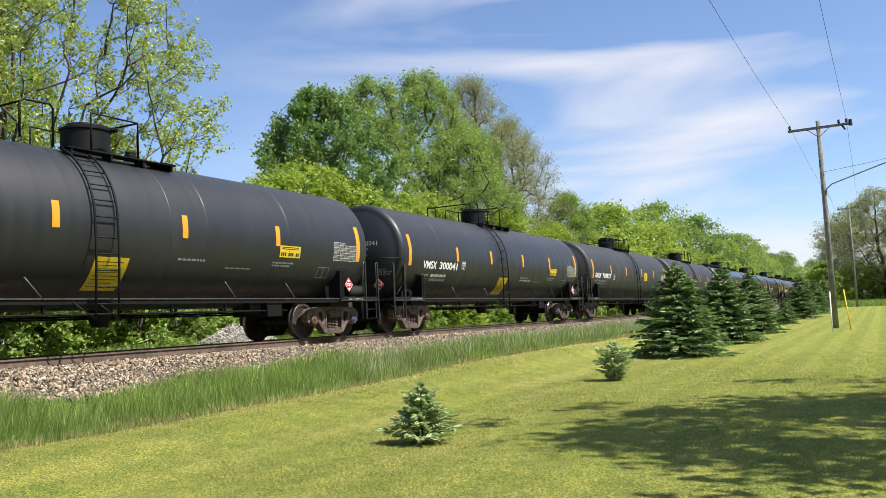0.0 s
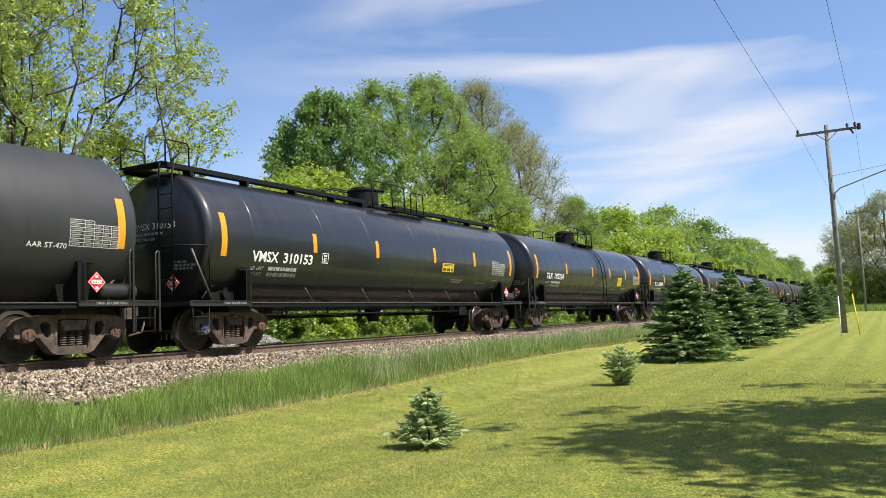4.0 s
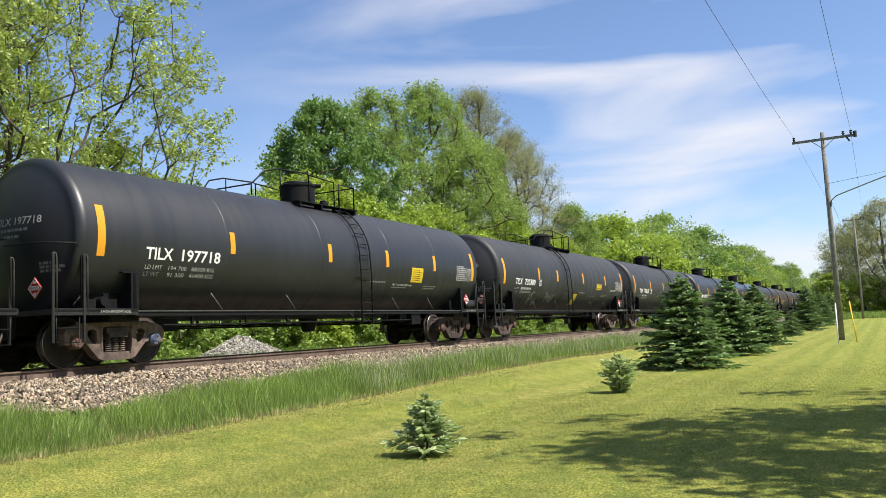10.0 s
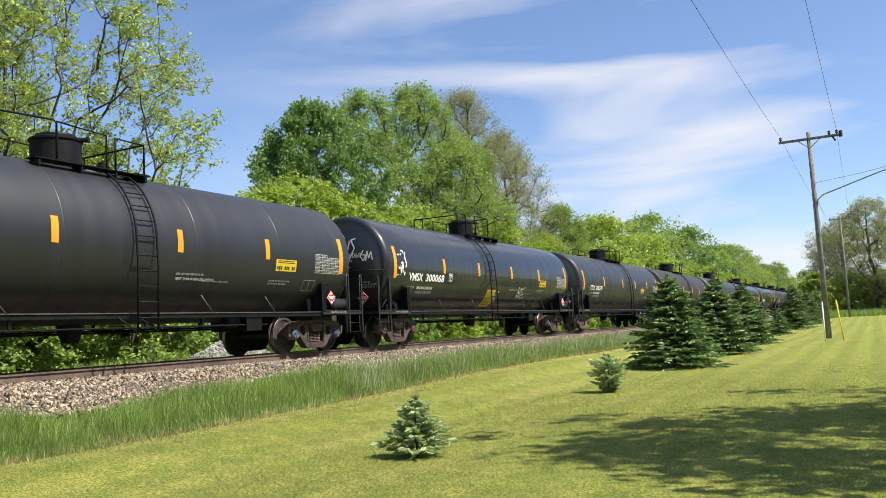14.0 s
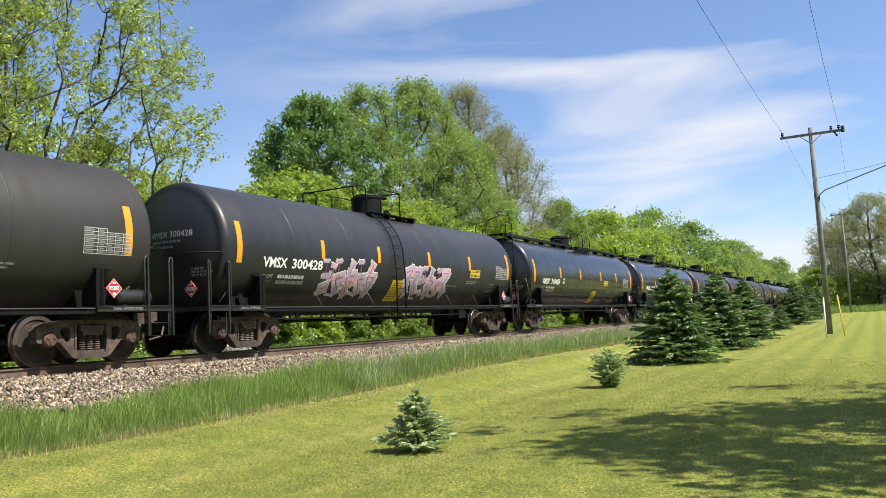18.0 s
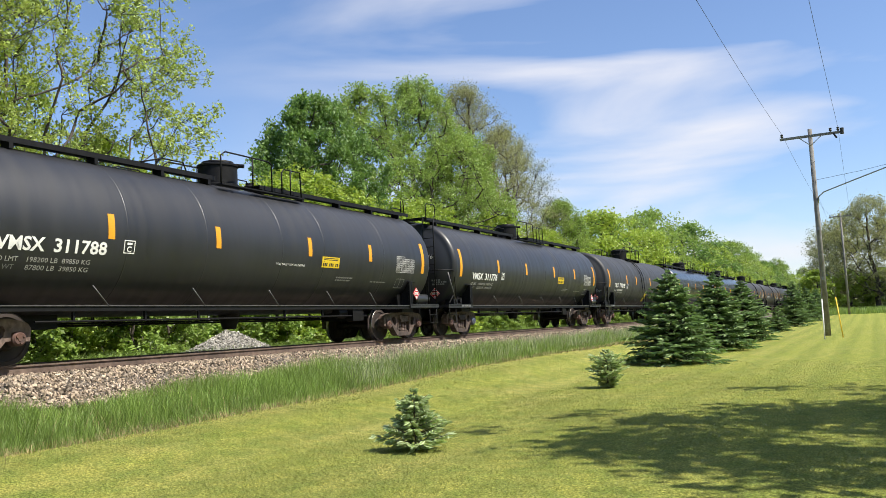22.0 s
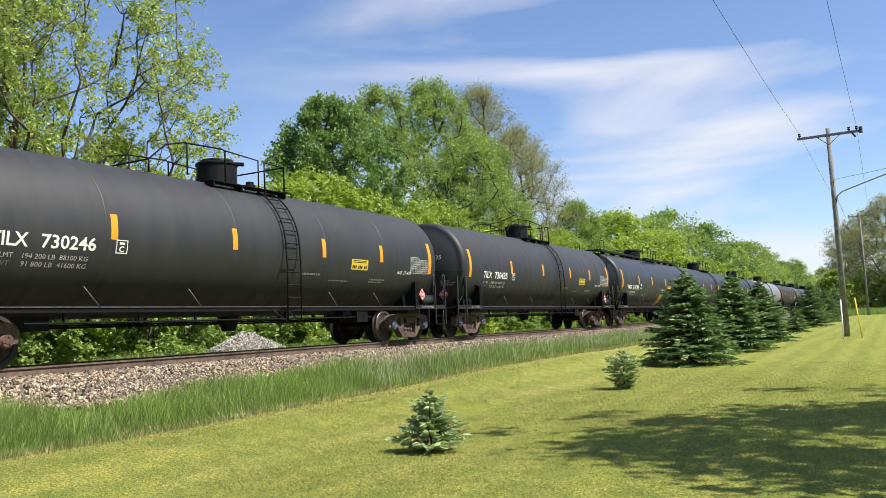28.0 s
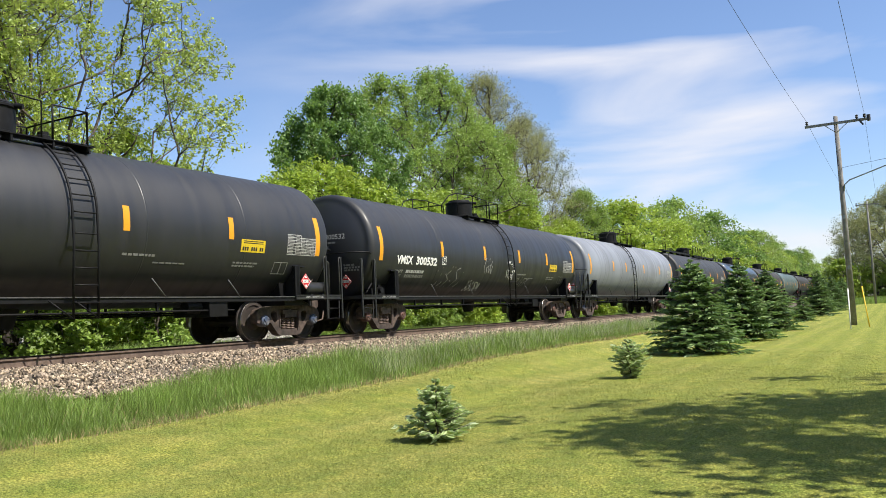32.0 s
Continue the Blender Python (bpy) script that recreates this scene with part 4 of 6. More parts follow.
def b_diamond_mark(bm):
    s = 0.17
    for (x0, z0), (x1, z1) in (((0, -s), (s, 0)), ((s, 0), (0, s)), ((0, s), (-s, 0)), ((-s, 0), (0, -s))):
        pipe(bm, [(x0, -0.002, z0), (x1, -0.002, z1)], 0.005, 4)
    box(bm, -0.11, 0.11, -0.006, 0.0, -0.035, 0.04)
    box(bm, -0.03, 0.03, -0.006, 0.0, -0.13, -0.08)
    box(bm, -0.03, 0.03, -0.006, 0.0, 0.08, 0.12)


def b_side_frame(bm):
    """A cast side frame, arched over the wheels, with two rounded windows, an opening for the springs, and a jaw over each bearing."""
    half = [(0.0, 0.8), (0.6, 0.8), (0.95, 0.765), (1.08, 0.71), (1.14, 0.62), (1.12, 0.42), (1.03, 0.4), (1.0, 0.58), (0.78, 0.58), (0.76, 0.42), (0.67, 0.41), (0.54, 0.27), (0.42, 0.14), (0.3, 0.1), (0.0, 0.1)]
    outer = half + [(-y, z) for y, z in half[-2:0:-1]]
    window = [(0.45, 0.64), (0.53, 0.68), (0.62, 0.67), (0.66, 0.61), (0.63, 0.52), (0.55, 0.42), (0.49, 0.4), (0.45, 0.45)]
    holes = [window, [(-y, z) for y, z in window], [(-0.31, 0.2), (0.31, 0.2), (0.33, 0.46), (0.31, 0.72), (-0.31, 0.72), (-0.33, 0.46)]]
    edges = []
    for loop in [outer] + holes:
        vs = [bm.verts.new((0.92, y, z)) for y, z in loop]
        edges += [bm.edges.new((vs[k], vs[(k + 1) % len(vs)])) for k in range(len(vs))]
    bmesh.ops.triangle_fill(bm, use_beauty=True, use_dissolve=False, edges=edges)
    got = bmesh.ops.extrude_face_region(bm, geom=list(bm.faces))
    bmesh.ops.translate(bm, verts=[v for v in got["geom"] if isinstance(v, bmesh.types.BMVert)], vec=(0.2, 0, 0))
    # the spring seat, the wear ribs by the springs and the adapters over the bearings
    box(bm, 0.85, 1.1, -0.3, 0.3, 0.2, 0.25)
    for a in (-1, 1):
        box(bm, 0.9, 1.135, a * 0.35 - 0.02, a * 0.35 + 0.02, 0.3, 0.72)
        box(bm, 0.9, 1.13, a * 0.889 - 0.11, a * 0.889 + 0.11, 0.56, 0.63)
    bmesh.ops.recalc_face_normals(bm, faces=bm.faces)


def b_spring(bm):
    lathe(bm, [(0.25 + i * 0.02, 0.072 if i % 2 else 0.05) for i in range(14)], "z", 10)


def b_bolster(bm):
    box(bm, -1.17, 1.17, -0.21, 0.21, 0.52, 0.6)
    box(bm, -1.15, 1.15, -0.25, 0.25, 0.6, 0.7)
    box(bm, -0.75, 0.75, -0.24, 0.24, 0.5, 0.74)
    lathe(bm, [(0.74, 0.0), (0.74, 0.2), (0.82, 0.2), (0.82, 0.0)], "z", 20)
    for s in (-1, 1):
        box(bm, s * 0.5 - 0.5, s * 0.5 + 0.5, -0.55, -0.48, 0.38, 0.5)
        box(bm, s * 0.5 - 0.5, s * 0.5 + 0.5, 0.48, 0.55, 0.38, 0.5)


def b_wheelset(bm):
    lathe(bm, [(-1.1, 0.0), (-1.1, 0.07), (-0.62, 0.075), (0.62, 0.075), (1.1, 0.07), (1.1, 0.0)], "x", 14)
    for s in (-1, 1):
        prof = [(0.68, 0.09), (0.69, 0.16), (0.74, 0.2), (0.75, 0.34), (0.68, 0.38), (0.68, 0.482), (0.715, 0.482), (0.725, 0.46), (0.81, 0.455), (0.815, 0.38), (0.79, 0.365), (0.77, 0.2), (0.85, 0.15), (0.86, 0.09)]
        lathe(bm, [(s * a, r) for a, r in prof], "x", 40)


def b_tread(bm):
    for s in (-1, 1):
        lathe(bm, [(s * 0.727, 0.4605), (s * 0.81, 0.4585), (s * 0.818, 0.452)], "x", 40)


def b_bearing_cap(bm):
    lathe(bm, [(0.98, 0.13), (1.16, 0.13), (1.18, 0.11), (1.19, 0.1), (1.19, 0.05), (1.2, 0.045), (1.2, 0.0)], "x", 20)
    for k in range(3):
        a = k * 2 * math.pi / 3
        pipe(bm, [(1.18, 0.07 * math.cos(a), 0.07 * math.sin(a)), (1.21, 0.07 * math.cos(a), 0.07 * math.sin(a))], 0.022, 6)


WHEELSETS = []


def add_bogie(car, y, blue):
    b = part("bogie", fixed("bogie", M["frame_brown"], b_bolster), None, car, m=pose(0, y, 0))
    for s in (0, 180):
        part("side_frame", fixed("side_frame", M["frame_brown"], b_side_frame), None, b, m=pose(0, 0, 0, 0, 0, s))
        for dy in (-0.16, 0.0, 0.16):
            part("spring", fixed("spring", M["frame_brown"], b_spring), None, b, m=pose(1.05 if s == 0 else -1.05, dy, 0))
    for dy in (-0.889, 0.889):
        w = part("wheelset", wheel_mesh(), None, b, m=pose(0, dy, 0.457))
        WHEELSETS.append((dy, w))
        part("bearing_cap", fixed("bearing_cap", M["cap_blue" if random.random() < blue else "cap_brown"], b_bearing_cap), None, b, m=pose(0, dy, 0.457, random.uniform(0, 90)))
    return b


def wheel_mesh():
    def make():
        bm = bmesh.new()
        b_wheelset(bm)
        n = len(bm.faces)
        b_tread(bm)
        for i, f in enumerate(bm.faces):
            f.material_index = int(i >= n)
        me = mesh_of("wheelset", bm, M["wheel"])
        me.materials.append(M["tread"])
        return me
    return kept("wheelset", make)


# distances behind the leading strip: strips, the yellow panels, the warning line
STRIPS = {"ladder": (0, 3.43, 5.56, 8.92, 12.29, 15.14), "even": (0, 3.41, 6.57, 9.75, 12.38, 15.1), "plain": (0, 3.40, 6.96, 9.69, 12.44, 15.11),
          "walk": (0, 3.16, 5.98, 9.24, 12.02, 15.04), "split": (0, 3.13, 5.82, 8.8, 11.72, 15.06), "even_split": (0, 3.45, 6.46, 9.37, 12.1, 15.08), "grey": (0, 3.0, 5.93, 9.2, 12.03, 14.95)}
SEAMS = {"ladder": (-5.4, -2.7, 0.3, 2.6, 5.2), "walk": (-6.6, -4.0, -1.9, 0.6, 2.3, 5.2), "split": (-5.6, -3.2, 0.9, 1.9, 4.6), "plain": (-4.3, -0.9, 2.3, 5.0)}
# where the mark and the number start, their widths, their height over the rails, and how bold they are
MARK_AT = {"split": (0.82, 0.88, 1.89, 1.24, 1.94, 0.008), "walk": (0.9, 0.9, 1.98, 1.1, 1.93, 0.008), "GBRX": (0.33, 0.98, 1.52, 1.4, 2.03, 0.006), "NATX": (0.88, 0.68, 1.69, 1.02, 1.99, 0.004), "even_split": (0.82, 0.88, 1.89, 1.24, 1.94, 0.012), "other": (1.03, 0.68, 1.95, 1.08, 2.0, 0.006)}
WIDE_AT = {"walk": 9.75, "split": 11.8, "even_split": 12.41}
LOW_AT = {"walk": 8.08, "split": 6.72}


def strip_mesh(tall):
    def make():
        bm = bmesh.new()
        h, w = (0.47, 0.085) if tall else (0.235, 0.075)
        patch(bm, rect(U0 - w, U0 + w, 2.46 - h, 2.46 + h), 1, 8)
        return mesh_of("reflective_strip", bm, M["yellow"])
    return kept(("strip", tall), make)


def panel_mesh(kind):
    """The yellow panels with their lines of print, and the white table of inspection dates."""
    def make():
        bm = bmesh.new()
        rect = lambda a, b, c, d: flat_rect(a + shift, b + shift, c, d)
        shift = 0.0 if kind in ("table", "low_small") else U0
        rng = random.Random(kind)
        if kind == "square":
            patch(bm, rect(0.0, 0.68, 1.84, 2.27), 2, 6)
            base = len(bm.faces)
            for j in range(6):
                patch(bm, rect(0.07, 0.07 + rng.uniform(0.4, 0.53), 1.9 + j * 0.06, 1.912 + j * 0.06), 1, 1, 0.006)
        elif kind == "wide":
            patch(bm, rect(0.0, 0.77, 1.975, 2.25), 2, 6)
            base = len(bm.faces)
            for h, t in ((2.205, 0.018), (2.165, 0.018)):
                patch(bm, rect(0.07, 0.7, h, h + t), 1, 1, 0.006)
            for i in range(10):
                if i not in (3, 7):
                    patch(bm, rect(0.05 + i * 0.068, 0.1 + i * 0.068, 2.01, 2.09), 1, 1, 0.006)
        elif kind == "low":
            patch(bm, rect(0.0, 0.77, 1.13, 1.7), 3, 6)
            base = len(bm.faces)
            for j in range(8):
                patch(bm, rect(0.07, 0.07 + rng.uniform(0.5, 0.63), 1.19 + j * 0.06, 1.2 + j * 0.06), 1, 1, 0.006)
        elif kind == "low_small":
            patch(bm, rect(7.83, 8.35, 1.27, 1.74), 3, 5)
            base = len(bm.faces)
        else:
            base = 0
        mats = [M["lemon"], M["ink"]]
        if kind == "table":
            for j in range(8):
                z = 1.98 + j * 0.066
                patch(bm, rect(13.95, 15.0 if j < 7 else 14.45, z, z + 0.013), 2, 1)
                if j < 7:
                    for x in (13.95, 14.24, 14.44, 14.62, 14.8, 14.984)[: 6 if j < 6 else 3]:
                        patch(bm, rect(x, x + 0.013, z + 0.013, z + 0.066), 1, 1)
            base = len(bm.faces)
            for j in range(7):
                for x, w in ((13.985, 0.24), (14.275, 0.15), (14.475, 0.13), (14.655, 0.13), (14.835, 0.13))[: 5 if j < 6 else 2]:
                    patch(bm, rect(x, x + w * rng.uniform(0.6, 1.0), 1.98 + j * 0.066 + 0.027, 1.98 + j * 0.066 + 0.052), 1, 1, 0.004)
            mats = [M["table"], M["faded"]]
        for i, f in enumerate(bm.faces):
            f.material_index = int(i >= base)
        cut = bm.copy()
        for b, keep in ((bm, 0), (cut, 1)):
            bmesh.ops.delete(b, geom=[f for f in b.faces if f.material_index != keep], context="FACES")
            for f in b.faces:
                f.material_index = 0
        return mesh_of("panel", bm, mats[0]), mesh_of("print", cut, mats[1])
    return kept(("panel", kind), make)


def add_panel(car, name, kind, m):
    """A panel and, a little proud of it, its print."""
    sheet, ink = panel_mesh(kind)
    p = part(name, sheet, None, car, m=m)
    if len(ink.polygons):
        part("panel_print", ink, None, p)


def end_print():
    """The lines of capacity under the mark and the notice above the placard, on the leading head."""
    rng = random.Random(77)
    bm = bmesh.new()
    for x0, z0, wide in ((-0.3, 2.5, 0.8), (-0.3, 2.38, 0.55), (0.72, 1.86, 0.3), (0.72, 1.79, 0.42), (0.72, 1.72, 0.35)):
        x = x0
        while x < x0 + wide:
            w = rng.uniform(0.04, 0.12)
            quad = [(x, z0), (x + w, z0), (x + w, z0 + 0.05), (x, z0 + 0.05)]
            bm.faces.new([bm.verts.new((a, -head_y(math.hypot(a, c - TANK_C)) - 0.008, c)) for a, c in quad])
            x += w + 0.025
    return mesh_of("end_print", bm, M["faded"])


def outline_box(parent, u, h, w, t, name, slant=0.0, letter=""):
    def make():
        bm = bmesh.new()
        k = 0.018
        for a, b, c, d in ((0, w, 0, k), (0, w, t - k, t), (0, k, k, t - k), (w - k, w, k, t - k)):
            patch(bm, ((u + a + slant * c, h + c), (u + b + slant * c, h + c), (u + b + slant * d, h + d), (u + a + slant * d, h + d)), 1, 2)
        if letter:
            patch(bm, rect(u + 0.07, u + w - 0.07, h + t * 0.66, h + t * 0.82), 1, 1)
        else:
            patch(bm, ((u + w * 0.48 + slant * k, h + k), (u + w * 0.53 + slant * k, h + k), (u + w * 0.53 + slant * (t - k), h + t - k), (u + w * 0.48 + slant * (t - k), h + t - k)), 1, 2)
        return mesh_of(name, bm, M["white"] if letter else M["faded"])
    return part(name, kept((name, u, h, w, t, letter), make), None, parent)


def shoe_notice():
    """The line of white letters on the edge of the end platform."""
    def make():
        bm = letters("2 INCH  HF COMP SHOES", 0.066, 0.68)
        for v in bm.verts:
            v.co = Vector((1.504, -7.55 + v.co.x, 0.962 + v.co.y))
        return mesh_of("shoe_notice", bm, M["table"])
    return kept("shoe_notice", make)


def build_car(mark, number, form, paint, panels, tags=(), ink="white", plate="C"):
    """One tank car, standing with its middle over the origin; form is ladder, plain or walk."""
    mat = M[paint]
    look_word = {"gloss": "glossy black", "satin": "satin black", "matte": "matte charcoal", "dusty": "dusty black", "pale": "pale grey", "teal": "teal"}[paint]
    more = "with a running board along its top" if form == "walk" else "with a side ladder and railed dome"
    car = thing("tank_car", (TRACK_X, 0, RAIL_Z), f"{look_word} railway tank car {more}", "tank car", "tank cars of the train")
    part("tank", tank_mesh(mat), None, car)
    F = M["steel_black"]
    for y in SEAMS.get(form, SEAMS["plain"]):
        part("weld_seam", seam_mesh(mat), None, car, m=pose(0, y, 0))
    part("side_rail", fixed("side_rail", F, b_side_rail), None, car)
    part("rail_lip", fixed("rail_lip", M["grey_rail"], b_rail_lip), None, car)
    for u in (3.15, 5.62, 8.05, 10.35, 12.4)[: 5 if form == "walk" else 4]:
        u = u if form == "walk" else {8.05: 10.35, 10.35: 12.4}.get(u, u)
        part("stake", fixed("stake", M["grey_rail"], b_stake), None, car, m=pose(1.44, u - U0, 0.99))
    for s, e in ((0, "lead"), (180, "tail")):
        turn = pose(0, 0, 0, 0, 0, s)
        part("stub_sill", fixed("stub_sill", F, b_stub_sill, 0.01), None, car, m=turn)
        part("end_platform", fixed("end_platform", F, b_platform), None, car, m=turn)
        part("platform_edge", fixed("platform_edge", M["post"], b_skirt), None, car, m=turn)
        part("saddle_web", fixed("saddle_web", F, b_saddle_web, 0.006), None, car, m=turn if e == "lead" else Matrix.Diagonal((1, -1, 1, 1)))
        flip = Matrix.Identity(4) if e == "lead" else Matrix.Diagonal((1, -1, 1, 1))
        for side in (Matrix.Identity(4), Matrix.Diagonal((-1, 1, 1, 1))):
            part("end_handrail", fixed("end_handrail", F, b_end_handrail), None, car, m=flip @ side)
            part("step", fixed("step", F, b_steps), None, car, m=flip @ side)
        for x, y in ((1.49, -7.88), (1.49, -8.5), (0.42, -8.56)) if form != "walk" else ():
            part("grab_iron", fixed("grab_iron", M["grey_rail"], b_grab_irons), None, car, m=flip @ pose(x, y, 0))
            part("end_post", fixed("end_post", M["post"], b_end_post, 0.006), None, car, m=flip @ pose(x, y, 0))
        if e == "lead" or form != "walk":
            tagged(part("shoe_notice", shoe_notice(), None, car, m=pose(0, 0, 0) if e == "lead" else pose(0, 14.6, 0)), kind="stuff")
        part("coupler", fixed("coupler", M["frame_brown"], b_coupler, 0.01), None, car, m=turn)
    part("air_reservoir", fixed("air_reservoir", M["post"], b_brake_reservoir), None, car)
    part("brake_valve", fixed("brake_valve", M["frame_brown"], b_brake_valve), None, car)
    part("relief_valve", fixed("relief_valve", F, b_lead_valve), None, car)
    part("brake_gear", fixed("brake_gear", F, b_under_gear), None, car)
    part("brake_cylinder", fixed("brake_cylinder", F, b_brake_cylinder), None, car)
    d = part("dome", fixed("dome", F, b_dome), None, car)
    part("lid", fixed("lid", F, b_dome_lid), None, d)
    part("valve", fixed("valve", F, b_valve_box), None, car)
    part("vent_stub", fixed("vent_stub", F, b_vent_stub), None, car)
    if form == "walk":
        part("running_board", fixed("running_board", F, b_walkway), None, car)
        for side in (None, Matrix.Diagonal((-1, 1, 1, 1))):
            for key, make in (("walk_end_hoop", b_walk_end_hoop), ("walk_tail_post", b_walk_tail_post), ("walk_low_rail", b_walk_low_rail), ("walk_dome_rail", b_walk_dome_rail)):
                part("top_handrail", fixed(key, F, make), None, car, m=side)
        part("end_ladder", fixed("end_ladder", F, b_end_ladder), None, car)
        part("corner_rail", fixed("corner_rail", M["grey_rail"], b_diag_rail), None, car)
    else:
        for side in (None, Matrix.Diagonal((-1, 1, 1, 1))):
            part("dome_deck", fixed("dome_deck", F, b_dome_deck), None, car, m=side)
            part("guard_rail", fixed("guard_rail_split", F, b_guard_rail_split) if form == "split" else fixed("guard_rail", F, b_guard_rail), None, car, m=side)
            part("guard_rail", fixed("guard_hoop_split", F, b_guard_hoop_split) if form == "split" else fixed("guard_hoop", F, b_guard_hoop), None, car, m=side)
        lad = part("ladder", fixed("ladder", F, b_ladder), None, car, m=pose(0, {"split": -1.0, "ladder": -1.05, "grey": 0.22}.get(form, 0.62), 0))
        part("stile", fixed("ladder", F, b_ladder), None, lad, m=pose(0, 0.5, 0))
        for p in LADDER_RUNGS:
            part("rung", fixed("rung", F, b_rung), None, lad, m=pose(p[0], 0, p[1]))
    for y in (-6.87, 6.87):
        add_bogie(car, y, 0.35)
    us = STRIPS[form]
    for i, u in enumerate(us):
        part("reflective_strip", strip_mesh(i in (0, 5)), None, car, m=pose(0, u - U0, 0))
    for k in panels:
        at = {"wide": WIDE_AT.get(form, 10.95), "low": LOW_AT.get(form, 7.5), "square": 9.76 if form == "grey" else 11.05}.get(k, U0) - U0
        add_panel(car, "yellow_panel", k, pose(0, at, TANK_C) @ Matrix.Rotation(radians(-7.4 if form == "grey" else -3.0 if k == "low" and form == "split" else 0), 4, "Y") @ pose(0, 0, -TANK_C))
    add_panel(car, "inspection_table", "table", pose(0, -0.5 if form == "walk" else 0.1 if form == "ladder" else 0, 0))
    at = {"split": 8.68, "even_split": 9.34, "walk": 7.93, "ladder": 8.55}.get(form, 8.9)
    if form != "walk":
        bars(car, "small_print", at, 1.78, 0.95, 0.08, 1, M["faded"], 3)
    bars(car, "small_print", {"walk": 10.5, "split": 11.6, "even_split": 12.25}.get(form, 11.9), 1.66 if form != "split" else 1.76, 0.85, 0.13, 2, M["faded"], 4)
    bars(car, "small_print", {"walk": 12.2}.get(form, 10.1), 1.66, 0.9, 0.05, 1, M["faded"], 5)
    if form in ("walk", "split", "even_split"):
        outline_box(car, 13.4 if form == "split" else 13.58, 1.53, 0.47, 0.27, "data_plate")
    # placards at both ends and their holders
    for x, y in ((0.95, -8.46), (1.51, 7.06)):
        pl = part("placard", fixed("placard", M["red"], b_diamond), None, car, "red diamond hazard placard", m=pose(x, y, 1.42 if y < 0 else 1.36, 0, 0, 0 if y < 0 else 90))
        part("placard_print", fixed("placard_print", M["white"], b_diamond_mark), None, pl)
        part("placard_number", fixed("placard_number", M["ink"], b_diamond_number), None, pl)
    if mark:
        mu, mw, nu, nw, mh, fat = MARK_AT.get(mark if mark in MARK_AT else form, MARK_AT["other"])
        stencil(car, mark, mu, mh, 0.32, mw, M[ink], "reporting_mark", fat)
        stencil(car, number, nu, mh, 0.32, nw, M[ink], "car_number", fat)
        low = mh - (0.25 if "split" in form else 0.19)
        stencil(car, "LD LMT", mu + 0.03, low, 0.115, 0.42, M[ink] if ink == "orange" else M["table"], "load_limit")
        if number in FIGURES:
            for text, h in zip(FIGURES[number], (low, low - 0.13)):
                stencil(car, text, mu + 0.62, h, 0.115, 1.25, M["table"], "weight_figure")
        else:
            bars(car, "weight_figure", mu + 0.62, low, 1.25, 0.15, 1, M["table"], 8, 0.45)
            bars(car, "weight_figure", mu + 0.62, low - 0.13, 1.2, 0.15, 1, M["faded"], 9, 0.45)
        stencil(car, "LT WT", mu + 0.03, low - 0.13, 0.115, 0.38, M["faded"], "light_weight")
        if plate:
            outline_box(car, 3.46, 1.98, 0.26, 0.25, "plate_box", 0.0, plate)
            stencil(car, plate, 3.53, 2.01, 0.15, 0.11, M["white"], "plate_letter", 0.004)
        # the mark again on the leading end of the tank
        bm = letters(f"{mark} {number}", 0.2, 1.15)
        for v in bm.verts:
            x = -0.35 + v.co.x
            z = 2.62 + v.co.y
            v.co = Vector((x, -head_y(math.hypot(x, z - TANK_C)) - 0.006, z))
        part("end_mark", bm, M["table"], car)
        tagged(part("end_print", kept("end_print", end_print), None, car), kind="stuff")
        if "st470" in tags:
            stencil(car, "AAR ST-470", 13.25, 1.93, 0.13, 0.76, M["white"], "approval_mark")
        if "vent" in tags:
            stencil(car, "VENT TANK WHEN UNLOADING", {"walk": 7.95, "split": 8.68, "even_split": 9.34}.get(form, 10.1), {"walk": 1.96, "split": 1.68, "even_split": 1.68}.get(form, 1.72), 0.075, 1.1, M["white"], "warning_line")
    for k in tags:
        if k in GRAFFITI:
            GRAFFITI[k](car)
    return car


STROKES = (((0.0, 0.0), (0.2, 1.0), (0.45, 0.25), (0.75, 1.0), (0.95, 0.05)), ((0.05, 0.95), (0.9, 1.0), (0.2, 0.45), (0.85, 0.05)), ((0.1, 0.0), (0.4, 1.0), (0.75, 0.05), (0.2, 0.45), (0.95, 0.5)),
           ((0.85, 0.9), (0.2, 0.75), (0.8, 0.4), (0.05, 0.0)), ((0.1, 1.0), (0.15, 0.0), (0.6, 0.15), (0.9, 0.8)), ((0.5, 1.05), (0.1, 0.4), (0.55, 0.0), (0.9, 0.55), (0.35, 0.6)))


def scribble(parent, u, h, w, t, seed, mat, n=7, r=0.018):
    """A sprayed tag: quick straight strokes that spell nothing, thinning towards their ends."""
    rng = random.Random(seed)
    bm = bmesh.new()
    step = w / n
    for k in range(n):
        tall = rng.uniform(0.8, 1.1)
        pts = [(u + step * (k + 1.15 * a + rng.uniform(-0.08, 0.08)), h + t * (tall * b + rng.uniform(-0.07, 0.07))) for a, b in rng.choice(STROKES)]
        for i, ((a, b), (c, d)) in enumerate(zip(pts, pts[1:])):
            q = Vector((-(d - b), c - a)).normalized() * r
            thin = 0.55 if i in (0, len(pts) - 2) else 1.0
            patch(bm, ((a - q.x, b - q.y), (c - q.x * thin, d - q.y * thin), (c + q.x * thin, d + q.y * thin), (a + q.x, b + q.y)), 1, 3, 0.006 + k * 0.0004)
    return part("sprayed_tag", bm, mat, parent)


